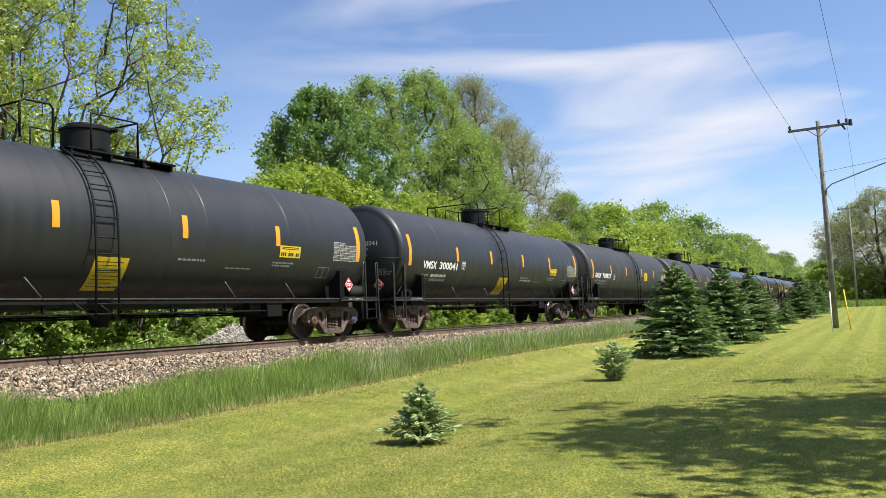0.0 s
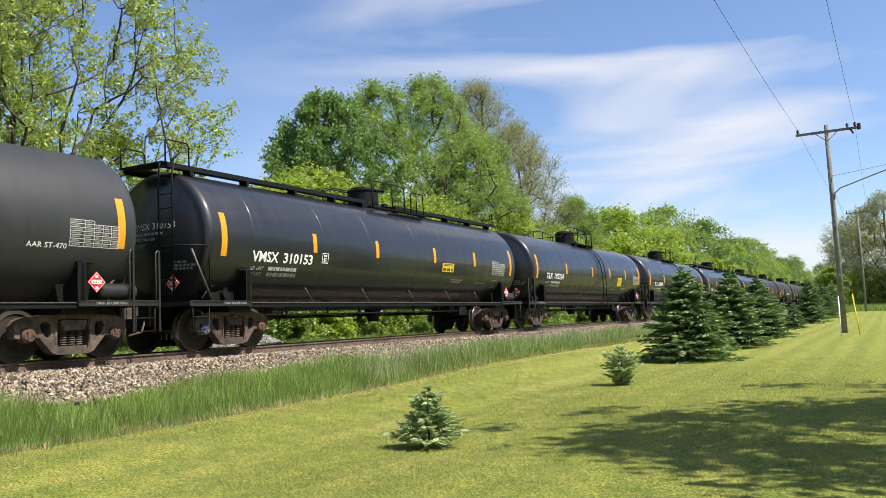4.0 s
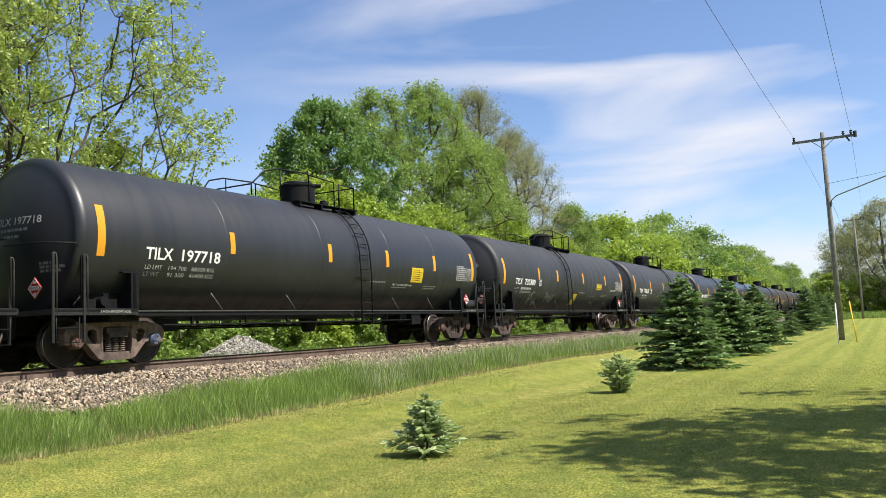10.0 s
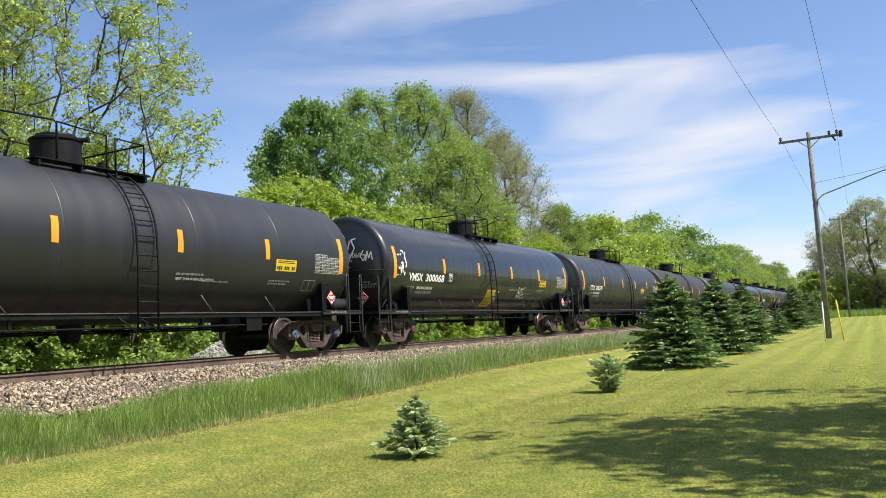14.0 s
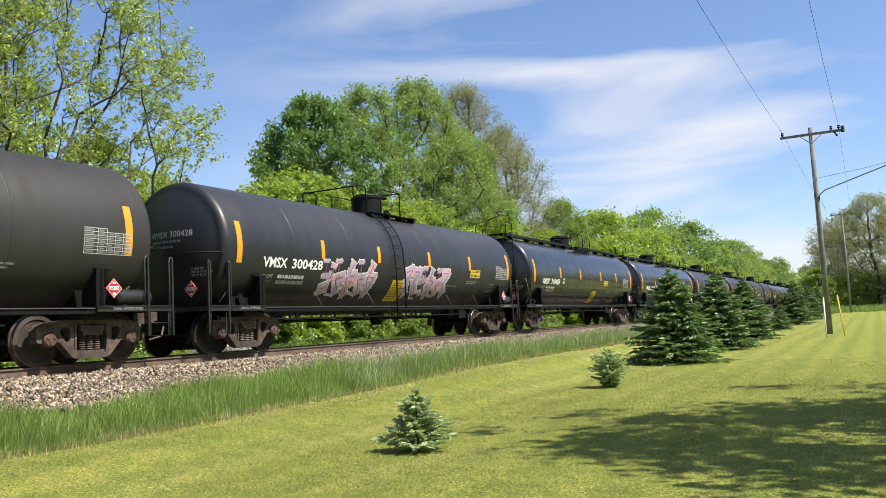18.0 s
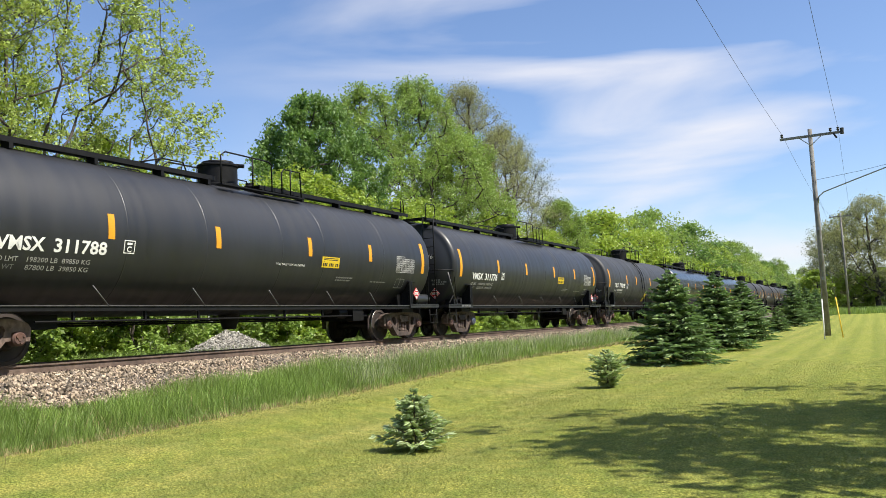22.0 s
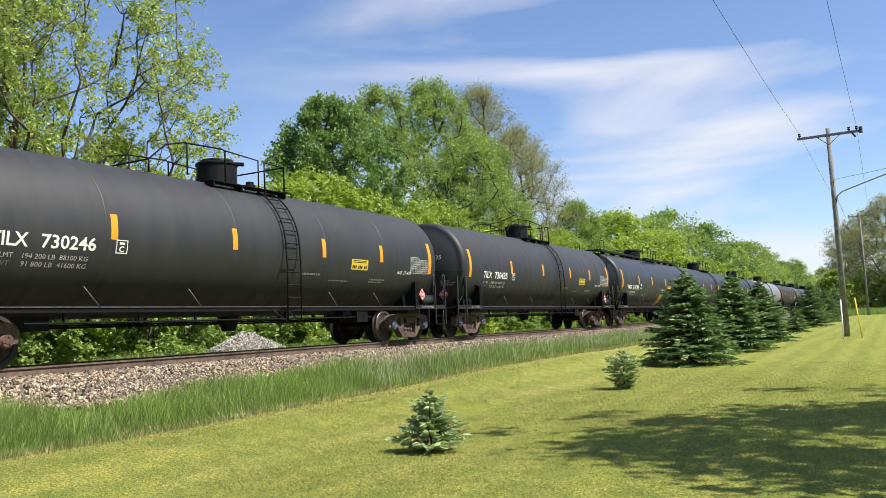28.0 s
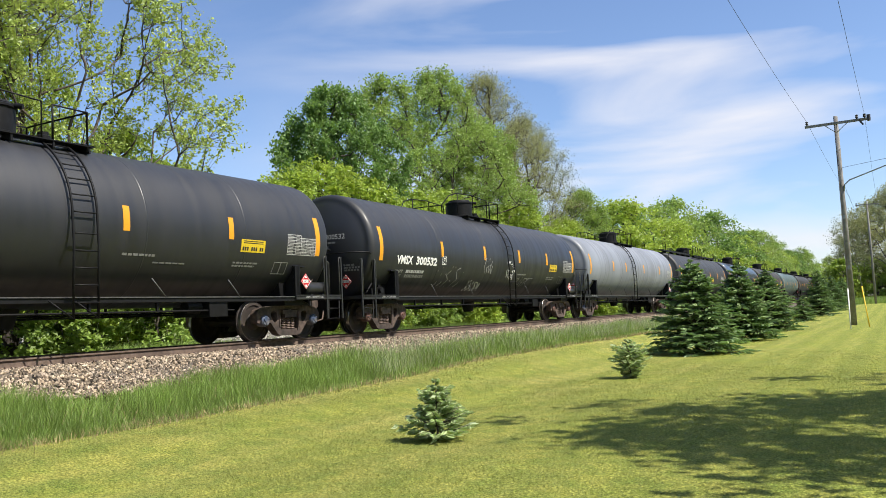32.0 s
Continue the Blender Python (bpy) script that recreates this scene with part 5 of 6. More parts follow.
def fat_letters(parent, u, h, w, t, seed, n):
    """Fat sprayed strokes: a white edge, a pale pink and lilac body, and thin dark lines over it."""
    step = w / n
    for name, mat, r, lift, word in (("sprayed_outline", "white", 0.16, 0.005, "white sprayed edge"), ("sprayed_fill", "pinkish", 0.135, 0.0095, "pale pink and lilac sprayed body"), ("sprayed_line", "lilac", 0.012, 0.014, "dull lilac sprayed lines")):
        rng = random.Random(seed)
        bm = bmesh.new()
        for k in range(n):
            lean = rng.uniform(-0.12, 0.12)
            pts = [(u + step * (k + 0.12 + 0.8 * a + lean * b), h + t * (0.1 + 0.8 * b) + rng.uniform(-0.04, 0.04)) for a, b in rng.choice(STROKES)]
            for (a, b), (c, d) in zip(pts, pts[1:]):
                way = Vector((c - a, d - b)).normalized()
                q = Vector((-way.y, way.x)) * r
                e = way * r * 0.8
                patch(bm, ((a - q.x - e.x, b - q.y - e.y), (c - q.x + e.x, d - q.y + e.y), (c + q.x + e.x, d + q.y + e.y), (a + q.x - e.x, b + q.y - e.y)), 2, 4, lift + 0.0004 * k)
        tagged(part(name, bm, M[mat], parent, word), kind="stuff")


def head_tag(parent, x, z, w, t, seed, mat, n, r=0.02):
    """A sprayed tag on the leading head of the tank."""
    rng = random.Random(seed)
    bm = bmesh.new()
    for k in range(n):
        pts = [(x + w / n * (k + 1.15 * a), z + t * (b + rng.uniform(-0.1, 0.1))) for a, b in rng.choice(STROKES)]
        for (a, b), (c, d) in zip(pts, pts[1:]):
            q = Vector((-(d - b), c - a)).normalized() * r
            quad = ((a - q.x, b - q.y), (c - q.x, d - q.y), (c + q.x, d + q.y), (a + q.x, b + q.y))
            bm.faces.new([bm.verts.new((e, -head_y(math.hypot(e, g - TANK_C)) - 0.012 - k * 0.0005, g)) for e, g in quad])
    return tagged(part("sprayed_tag", bm, mat, parent), kind="stuff")


GRAFFITI = {
    "tag_wide": lambda c: [scribble(c, 4.15, 1.62, 1.45, 0.36, 11, M["white"], 7, 0.016), scribble(c, 3.25, 1.72, 0.55, 0.3, 12, M["white"], 2, 0.014)],
    "tag_low": lambda c: [scribble(c, 2.7, 1.25, 1.05, 0.5, 21, M["table"], 5, 0.013), scribble(c, 4.45, 1.35, 1.0, 0.32, 22, M["table"], 5, 0.013)],
    "tag_end": lambda c: [head_tag(c, -0.2, 2.55, 0.8, 0.75, 36, M["table"], 4), head_tag(c, 0.75, 2.5, 0.35, 0.3, 37, M["table"], 2, 0.016), scribble(c, 0.15, 2.1, 0.5, 0.7, 31, M["white"], 4, 0.03), scribble(c, 7.3, 1.2, 0.5, 0.5, 32, M["white"], 3), scribble(c, 9.6, 1.5, 0.7, 0.4, 33, M["white"], 4), scribble(c, 11.0, 1.2, 1.3, 0.35, 34, M["faded"], 5)],
    "tag_mid": lambda c: scribble(c, 4.05, 1.3, 1.3, 0.42, 41, M["table"], 6, 0.015),
    "tag_many": lambda c: [scribble(c, 3.3, 1.3, 1.7, 0.6, 51, M["faded"], 6), scribble(c, 5.6, 1.2, 1.0, 0.3, 52, M["white"], 4), scribble(c, 6.4, 1.8, 0.7, 0.5, 53, M["faded"], 4), scribble(c, 8.3, 1.6, 0.7, 0.6, 54, M["white"], 5), scribble(c, 9.4, 1.4, 1.1, 0.3, 55, M["faded"], 5)],
    "pieces": lambda c: [fat_letters(c, 3.2, 1.36, 2.5, 0.85, 61, 5), fat_letters(c, 7.3, 1.32, 2.9, 0.85, 62, 6)],
}

# load limit and light weight, where they can be read
FIGURES = {
    "197718": ("194 700   88300 KG", "91 300   41400 KG"), "730435": ("194800 LB  88300 KG", "91200 LB  41400 KG"), "708873": ("194200 LB  88050 KG", "91800 LB  41650 KG"),
    "311788": ("198200 LB  89850 KG", "87800 LB  39850 KG"), "311776": ("198000 LB  89800 KG", "88000 LB  39900 KG"), "310996": ("197800 LB  89700 KG", "88200 LB  40000 KG"),
    "730582": ("194 100 LB  88000 KG", "91 900 LB  41700 KG"), "730246": ("194 200 LB  88100 KG", "91 800 LB  41600 KG"),
}

# mark, number, form, paint, panels, tags, letter colour, plate letter, distance of the leading strip at the start
CARS = [
    ("", "", "split", "satin", ("low", "wide"), ("vent",), "white", "C", 3.45),
    ("VMSX", "300041", "split", "satin", ("low", "wide"), ("vent",), "white", "C", 21.31),
    ("GBRX", "708873", "grey", "matte", ("square",), (), "white", "C", 39.04),
    ("TILX", "730582", "ladder", "matte", ("low_small", "wide"), ("st470",), "white", "C", 56.82),
    ("VMSX", "310153", "walk", "gloss", ("wide",), (), "white", "E", 74.64),
    ("TILX", "192324", "plain", "gloss", ("square",), (), "white", "", 92.36),
    ("TILX", "190880", "plain", "gloss", ("square",), ("vent",), "white", "", 110.01),
    ("VMSX", "311405", "walk", "gloss", ("low", "wide"), ("tag_wide", "vent"), "white", "C", 127.82),
    ("VMSX", "310996", "walk", "gloss", ("low", "wide"), ("vent",), "white", "C", 145.5),
    ("TILX", "197718", "plain", "satin", ("square",), ("vent",), "white", "", 163.17),
    ("TILX", "730300", "ladder", "matte", ("low_small", "wide"), ("st470", "tag_low"), "white", "C", 180.99),
    ("TILX", "730655", "even", "matte", ("wide",), ("st470", "vent"), "white", "C", 198.84),
    ("VMSX", "300728", "even_split", "satin", ("wide",), ("vent",), "white", "C", 216.65),
    ("VMSX", "300068", "split", "gloss", ("low", "wide"), ("tag_end",), "white", "C", 234.53),
    ("CTCX", "200374", "plain", "satin", ("wide",), (), "white", "", 252.34),
    ("NATX", "302805", "grey", "dusty", (), (), "orange", "C", 269.94),
    ("VMSX", "300428", "split", "satin", ("low", "wide"), ("pieces",), "white", "", 287.96),
    ("VMSX", "310403", "walk", "gloss", ("low", "wide"), (), "white", "E", 305.88),
    ("VMSX", "310647", "walk", "gloss", ("low", "wide"), ("vent",), "white", "E", 323.71),
    ("VMSX", "311788", "walk", "satin", ("wide",), ("vent",), "white", "C", 341.42),
    ("VMSX", "311776", "walk", "satin", ("wide",), (), "white", "C", 359.18),
    ("TILX", "730298", "ladder", "matte", ("low_small", "wide"), ("st470", "vent"), "white", "C", 377.04),
    ("VMSX", "310443", "walk", "gloss", ("low", "wide"), (), "white", "E", 394.9),
    ("VMSX", "310429", "walk", "gloss", ("low", "wide"), (), "white", "E", 412.49),
    ("TILX", "730246", "even", "matte", ("wide",), ("st470",), "white", "C", 430.29),
    ("TILX", "730435", "even", "matte", ("wide",), ("st470",), "white", "C", 448.17),
    ("VMSX", "311098", "walk", "satin", ("low", "wide"), ("tag_mid", "vent"), "white", "C", 465.95),
    ("VMSX", "300259", "even_split", "satin", ("wide",), (), "white", "C", 483.46),
    ("VMSX", "300532", "even_split", "satin", ("wide",), ("tag_many",), "white", "C", 501.38),
    ("", "", "ladder", "pale", (), (), "white", "", 518.88),
] + [("", "", random.Random(k).choice(("ladder", "ladder", "walk")), "teal" if k == 33 else random.Random(k + 50).choice(("satin", "dusty", "matte", "gloss")), ("wide",), (), "white", "", 536.7 + 17.8 * (k - 30)) for k in range(30, 46)]

TRAIN = []


def build_train():
    for mark, number, form, paint, panels, tags, ink, plate, at in CARS:
        car = build_car(mark, number, form, paint, panels, tags, ink, plate)
        TRAIN.append((car, at + U0))



track = build_track()
build_ballast(track)
build_train()


# ---- plants ----
def crossed(a, b):
    return np.array([a[1] * b[2] - a[2] * b[1], a[2] * b[0] - a[0] * b[2], a[0] * b[1] - a[1] * b[0]])


def length_of(v):
    return math.sqrt(v[0] * v[0] + v[1] * v[1] + v[2] * v[2])


def tube_arrays(limbs, seg_of):
    vs, fs, base = [], [], 0
    for depth, pts, r0, r1 in limbs:
        seg = seg_of[min(depth, len(seg_of) - 1)]
        n = len(pts)
        d = np.concatenate([pts[1:2] - pts[:1], pts[2:] - pts[:-2], pts[-1:] - pts[-2:-1]])
        d /= np.sqrt((d * d).sum(1))[:, None]
        ref = np.array([0.31, 0.87, 0.38])
        s = np.stack([d[:, 1] * ref[2] - d[:, 2] * ref[1], d[:, 2] * ref[0] - d[:, 0] * ref[2], d[:, 0] * ref[1] - d[:, 1] * ref[0]], 1)
        s /= np.sqrt((s * s).sum(1))[:, None] + 1e-9
        u = np.stack([d[:, 1] * s[:, 2] - d[:, 2] * s[:, 1], d[:, 2] * s[:, 0] - d[:, 0] * s[:, 2], d[:, 0] * s[:, 1] - d[:, 1] * s[:, 0]], 1)
        r = np.linspace(r0, r1, n)[:, None]
        ring = []
        for k in range(seg):
            a = 2 * math.pi * k / seg
            ring.append(pts + (s * math.cos(a) + u * math.sin(a)) * r)
        v = np.stack(ring, 1).reshape(-1, 3)
        i, k = np.meshgrid(np.arange(n - 1), np.arange(seg), indexing="ij")
        a, b = (base + i * seg + k).ravel(), (base + i * seg + (k + 1) % seg).ravel()
        fs.append(np.stack([a, b, b + seg, a + seg], 1))
        vs.append(v)
        base += n * seg
    return np.concatenate(vs), np.concatenate(fs)


TREE_KINDS = {
    # reach and clear stem as shares of the height, boughs, twigs a bough and their length, tufts a twig, leaves a tuft, spread of a tuft, leaf size, crown profile, lobes, leaf material
    "airy": dict(reach=0.49, clear=0.12, n=1050, twigs=6, long=1.1, tufts=2, leaf=13, fuzz=0.085, size=0.102, low=0.5, full=0.42, lobes=0.1, mat="leaf_spring", flat=0.3, sticks=0.01),
    "tall": dict(reach=0.27, clear=0.1, n=270, twigs=9, long=0.95, tufts=2, leaf=8, fuzz=0.15, size=0.145, low=0.7, full=0.5, lobes=0.2, mat="leaf_mid", flat=0.35, sticks=0.008),
    "dense": dict(reach=0.37, clear=0.14, n=330, twigs=8, long=0.65, tufts=2, leaf=9, fuzz=0.15, size=0.185, low=0.8, full=0.5, lobes=0.12, mat="leaf_dark", flat=0.3, sticks=0.0),
    "willow": dict(reach=0.25, clear=0.12, n=460, twigs=8, long=1.2, tufts=2, leaf=10, fuzz=0.2, size=0.088, low=0.7, full=0.5, lobes=0.16, mat="leaf_olive", flat=0.1, sticks=0.009),
    "open": dict(reach=0.36, clear=0.15, n=190, twigs=6, long=1.3, tufts=2, leaf=8, fuzz=0.28, size=0.19, low=0.75, full=0.5, lobes=0.2, mat="leaf_olive", flat=0.2, sticks=0.014),
    "shade": dict(reach=0.38, clear=0.26, n=150, twigs=5, long=1.2, tufts=2, leaf=5, fuzz=0.25, size=0.26, low=0.8, full=0.5, lobes=0.3, mat="leaf_mid", flat=0.6, sticks=0.0),
    "bush": dict(reach=0.42, clear=0.05, n=210, twigs=6, long=0.75, tufts=2, leaf=7, fuzz=0.15, size=0.15, low=0.6, full=0.45, lobes=0.16, mat="leaf_bright", flat=0.5, sticks=0.0),
    "shrub": dict(reach=0.55, clear=0.02, n=110, twigs=5, long=0.4, tufts=2, leaf=6, fuzz=0.12, size=0.13, low=0.6, full=0.4, lobes=0.2, mat="leaf_mid", flat=0.4, sticks=0.0),
    "tall_far": dict(reach=0.32, clear=0.1, n=210, twigs=5, long=1.1, tufts=1, leaf=8, fuzz=0.3, size=0.3, low=0.7, full=0.45, lobes=0.2, mat="leaf_mid", flat=0.4, sticks=0.0),
    "dense_far": dict(reach=0.38, clear=0.1, n=230, twigs=5, long=1.0, tufts=1, leaf=8, fuzz=0.3, size=0.34, low=0.75, full=0.45, lobes=0.16, mat="leaf_dark", flat=0.6, sticks=0.0),
    "bush_far": dict(reach=0.46, clear=0.03, n=180, twigs=5, long=0.9, tufts=1, leaf=8, fuzz=0.25, size=0.28, low=0.6, full=0.42, lobes=0.16, mat="leaf_bright", flat=0.5, sticks=0.0),
}


def bough_ends(rng, spec, height):
    """Where the boughs end: all through a lobed crown, more of them towards its skin."""
    n = spec["n"]
    f, a = rng.uniform(0.0, 1.0, n), rng.uniform(0, 2 * np.pi, n)
    p = rng.uniform(0, 6.28, 3)
    lobes = 1 + spec["lobes"] * (np.sin(2 * a + p[0] + 4 * f) + np.sin(3 * a + p[1] - 6 * f) + np.sin(5 * a + p[2] + 11 * f)) / 1.5
    r = height * spec["reach"] * np.sin(np.pi * np.clip(0.03 + 0.965 * f, 0, 1) ** spec["low"]) ** spec["full"] * lobes * np.sqrt(rng.uniform(0.1, 1.0, n))
    return np.stack([r * np.cos(a), r * np.sin(a), height * (spec["clear"] + (0.97 - spec["clear"]) * f)], 1)


def branch_out(rng, spec, height):
    """Each bough leaves the wood already there at the spot that suits it best, rising outwards; wood thickens with what it carries."""
    ends = bough_ends(rng, spec, height)
    ends = ends[np.argsort(np.hypot(ends[:, 0], ends[:, 1]) + 0.25 * np.abs(ends[:, 2] - spec["clear"] * height))]
    k = 11
    nodes = np.zeros((k + 3 * len(ends), 3))
    nodes[:k, 2] = np.linspace(-0.1, 0.82 * height, k)
    nodes[1:k, :2] = np.cumsum(rng.normal(0, 0.012 * height, (k - 1, 2)), 0)
    before = np.arange(-1, len(nodes) - 1)
    first = int(np.ceil(k * spec["clear"] * 0.8)) if spec["clear"] > 0.05 else 0
    m = k
    for p in ends:
        d = p - nodes[first:m]
        flat = np.hypot(d[:, 0], d[:, 1])
        cost = np.sqrt((d * d).sum(1)) + 1.1 * np.maximum(0, 0.55 * flat - d[:, 2])
        j = first + int(np.argmin(cost))
        way = p - nodes[j]
        long = length_of(way)
        out = np.array([way[0], way[1], 0.25 * way[2]])
        before[m], before[m + 1], before[m + 2] = j, m, m + 1
        nodes[m] = nodes[j] + 0.5 * (0.36 * way + 0.36 * out) + rng.normal(0, 0.03 * long, 3)
        nodes[m + 1] = nodes[j] + 0.7 * way - np.array([0, 0, 0.06 * long]) + rng.normal(0, 0.03 * long, 3)
        nodes[m + 2] = p
        m += 3
    load = np.zeros(m)
    load[k + 2::3] = 1.0
    for i in range(m - 1, 0, -1):
        load[before[i]] += load[i]
    load = np.maximum(load, 1.0)
    thick = 0.0012 * height * load ** 0.47 * (640 / spec["n"]) ** 0.3
    limbs = [(0, nodes[:k], thick[0] * 1.1, thick[k - 1])]
    for q in range(k, m, 3):
        limbs.append((1 if thick[q] > 0.0045 * height else 2, np.concatenate([nodes[before[q]][None], nodes[q:q + 3]]), thick[q], thick[q + 2] * 0.7))
    return limbs, ends


def tree_parts(kind, height, seed):
    """The meshes of a tree: its trunk and thick limbs, its boughs and twigs, and its leaves in tufts along the twigs."""
    spec = TREE_KINDS[kind]
    rng = np.random.default_rng(seed)
    limbs, ends = branch_out(rng, spec, height)
    v0, f0 = tube_arrays([b for b in limbs if b[0] <= 1], (9, 6))
    v1, f1 = tube_arrays([b for b in limbs if b[0] == 2], (4, 4, 4))
    t, scale = spec["twigs"], max(0.45, min(1.0, height / 12))
    foot = np.repeat(ends, t, 0)
    out = foot - np.array([0, 0, 0.42 * height])
    out /= np.linalg.norm(out, axis=1)[:, None] + 1e-9
    way = out * 0.75 + rng.normal(0, 0.62, foot.shape) + np.array([0, 0, 0.3])
    way /= np.linalg.norm(way, axis=1)[:, None] + 1e-9
    tip = foot + way * (spec["long"] * scale * rng.uniform(0.45, 1.2, len(foot)))[:, None]
    if spec["sticks"]:
        side = np.cross(way, rng.normal(0, 1, way.shape))
        side /= np.linalg.norm(side, axis=1)[:, None] + 1e-9
        w = side * spec["sticks"]
        u = np.cross(way, w)
        sv = np.stack([foot + w, foot - 0.5 * w + 0.87 * u, foot - 0.5 * w - 0.87 * u, tip + w * 0.4, tip - 0.2 * w + 0.35 * u, tip - 0.2 * w - 0.35 * u], 1).reshape(-1, 3)
        i = np.arange(len(foot))[:, None] * 6 + len(v1)
        f1 = np.concatenate([f1, i + [0, 1, 4, 3], i + [1, 2, 5, 4], i + [2, 0, 3, 5]])
        v1 = np.concatenate([v1, sv])
    pos = []
    for s in np.linspace(1.0, 0.5, spec["tufts"]) if spec["tufts"] > 1 else (0.8,):
        c = np.repeat(foot + (tip - foot) * s, spec["leaf"], 0)
        pos.append(c + rng.normal(0, spec["fuzz"] * max(0.6, scale), c.shape))
    pos = np.concatenate(pos)
    pos = pos[pos[:, 2] > 0.1]
    lv, lf = leaves(rng, pos, np.full(len(pos), spec["size"]), spec["flat"])
    return quick_mesh("trunk", v0, f0, M["bark"], True), quick_mesh("branches", v1, f1, M["bark"], True), quick_mesh("crown", lv, lf, M[spec["mat"]])


TREES = {}


def plant(name, kind, height, seed, x, y, label, category="tree", group="", turn=0.0, stretch=1.0):
    if kind + "_far" in TREE_KINDS and (math.hypot(x, y) > 85 or x > 20 or y < 0):
        kind += "_far"
    key = (kind, height, seed)
    if key not in TREES:
        TREES[key] = tree_parts(kind, height, seed)
    trunk, twigs, crown = TREES[key]
    t = thing(name, (x, y, float(ground_z(x, y))), label, category, group, rz=turn)
    t.scale = (stretch, stretch, 1.0)
    part("trunk", trunk, None, t)
    tagged(part("branching", twigs, None, t), kind="stuff")
    tagged(part("crown", crown, None, t), kind="stuff")
    return t


def build_trees():
    rng = random.Random(9)
    spreading = "tall spreading tree with dark limbs and sparse fresh yellow-green leaves"
    airy = "tall airy green tree with bare limbs showing"
    willow = "olive-brown willow with thin hazy twigs"
    plant("tree", "airy", 18.0, 3, -26.3, 14.3, spreading, turn=140)
    plant("tree", "airy", 18.0, 3, -32.0, 9.0, spreading, turn=15)
    plant("tree", "bush", 11.6, 15, -27.0, 17.6, "leafy yellow-green tree behind the railway", stretch=0.62)
    plant("tree", "bush", 11.6, 15, -29.0, 15.2, "leafy yellow-green tree behind the railway", turn=120, stretch=0.8)
    plant("tree", "bush", 8.6, 16, -26.5, 22.0, "leafy yellow-green tree behind the railway", turn=60, stretch=0.8)
    plant("tree", "bush", 7.8, 16, -27.0, 25.6, "leafy yellow-green tree behind the railway", turn=200, stretch=0.7)
    plant("tree", "dense", 13.8, 21, -27.0, 37.0, "dense dark green maple behind the train", stretch=0.84)
    plant("tree", "tall", 16.6, 32, -29.0, 45.6, airy, stretch=1.05)
    plant("tree", "tall", 19.0, 31, -29.0, 52.8, airy, stretch=1.05)
    plant("tree", "tall", 16.0, 33, -28.0, 57.5, airy, turn=200)
    plant("tree", "willow", 21.8, 41, -31.0, 65.0, willow)
    plant("tree", "willow", 19.6, 42, -31.0, 73.5, willow)
    row = [("tall", 12.5, 55, -28, 80), ("bush", 12.0, 61, -26, 88), ("dense", 12.5, 56, -29, 97), ("bush", 12.0, 62, -26, 105), ("tall", 14.0, 53, -28, 114), ("tall", 16.5, 54, -29, 124), ("dense", 15.0, 52, -27, 138),
           ("tall", 16.5, 51, -28, 152), ("bush", 13.0, 63, -26, 165), ("dense", 15.0, 52, -29, 178), ("tall", 16.5, 54, -28, 192), ("tall", 16.5, 51, -28, 208), ("bush", 13.0, 63, -26, 224), ("tall", 16.5, 54, -30, 242),
           ("dense", 15.0, 52, -28, 262), ("tall", 16.5, 51, -27, 284), ("tall", 16.5, 54, -29, 308), ("bush", 13.0, 63, -25, 332), ("tall", 16.5, 51, -24, 356), ("tall", 16.5, 54, -22, 384)]
    words = {"tall": "airy mid-green tree in the row behind the railway", "dense": "dense dark green tree in the row behind the railway", "bush": "bushy bright green tree in the row behind the railway"}
    for kind, h, seed, x, y in row:
        plant("tree", kind, h, seed, x, y, words[kind], "tree", "row of trees behind the railway", rng.uniform(0, 360), rng.uniform(1.0, 1.25))
    # the bushes along the foot of the trees
    for x, y, h in ((-25, 20, 4.5), (-24.5, 23, 4.5), (-24.5, 29, 7.0), (-24.5, 32, 8.5), (-24, 36, 8.0), (-24.5, 40.5, 8.0), (-25, 45, 8.5), (-24, 50, 7.0), (-24.5, 55, 8.5), (-24, 61, 7.0), (-25, 67, 8.5), (-24, 74, 7.0), (-24, 82, 8.5),
                    (-23.5, 92, 7.0), (-24, 102, 8.5), (-24, 114, 7.0), (-24, 126, 8.5), (-24, 140, 8.5), (-24, 158, 8.5), (-24, 178, 8.5), (-24, 200, 8.5)):
        plant("bush", "bush", h, 70 + int(h), x, y, "bright yellow-green bush beside the railway", "bush", "bushes beside the railway", rng.uniform(0, 360), rng.uniform(1.0, 1.25))
    for k in range(34):
        y = 15.0 + k * 2.1 + rng.uniform(-0.6, 0.6)
        kind, h = ("bush", rng.choice((2.6, 3.2))) if rng.random() < 0.3 else ("shrub", rng.choice((2.2, 3.0)))
        plant("shrub", kind, h, 90, rng.uniform(-22.8, -20.3), y, "low leafy green shrub beyond the track", "shrub", "shrubs beyond the track", rng.uniform(0, 360), rng.uniform(0.9, 1.2))
    # the clump past the lawn's end and the closing woods
    for kind, h, seed, x, y in (("open", 18.5, 44, 0.5, 150), ("open", 16.5, 45, -3.5, 158), ("open", 15.0, 44, -6.0, 168), ("open", 18.5, 45, 6, 152), ("open", 18.5, 44, 12, 158), ("open", 18.5, 45, 19, 150), ("dense", 15.0, 52, 28, 160)):
        plant("tree", kind, h, seed, x, y, "open yellow-green tree in the clump past the lawn", "tree", "clump past the lawn", rng.uniform(0, 360), 1.05)
    for k in range(9):
        plant("bush", "bush", 7.0, 77, -8 + k * 4.5, 146 + (k % 3) * 3.5, "bright green bush under the clump past the lawn", "bush", "bushes past the lawn", rng.uniform(0, 360), 1.1)
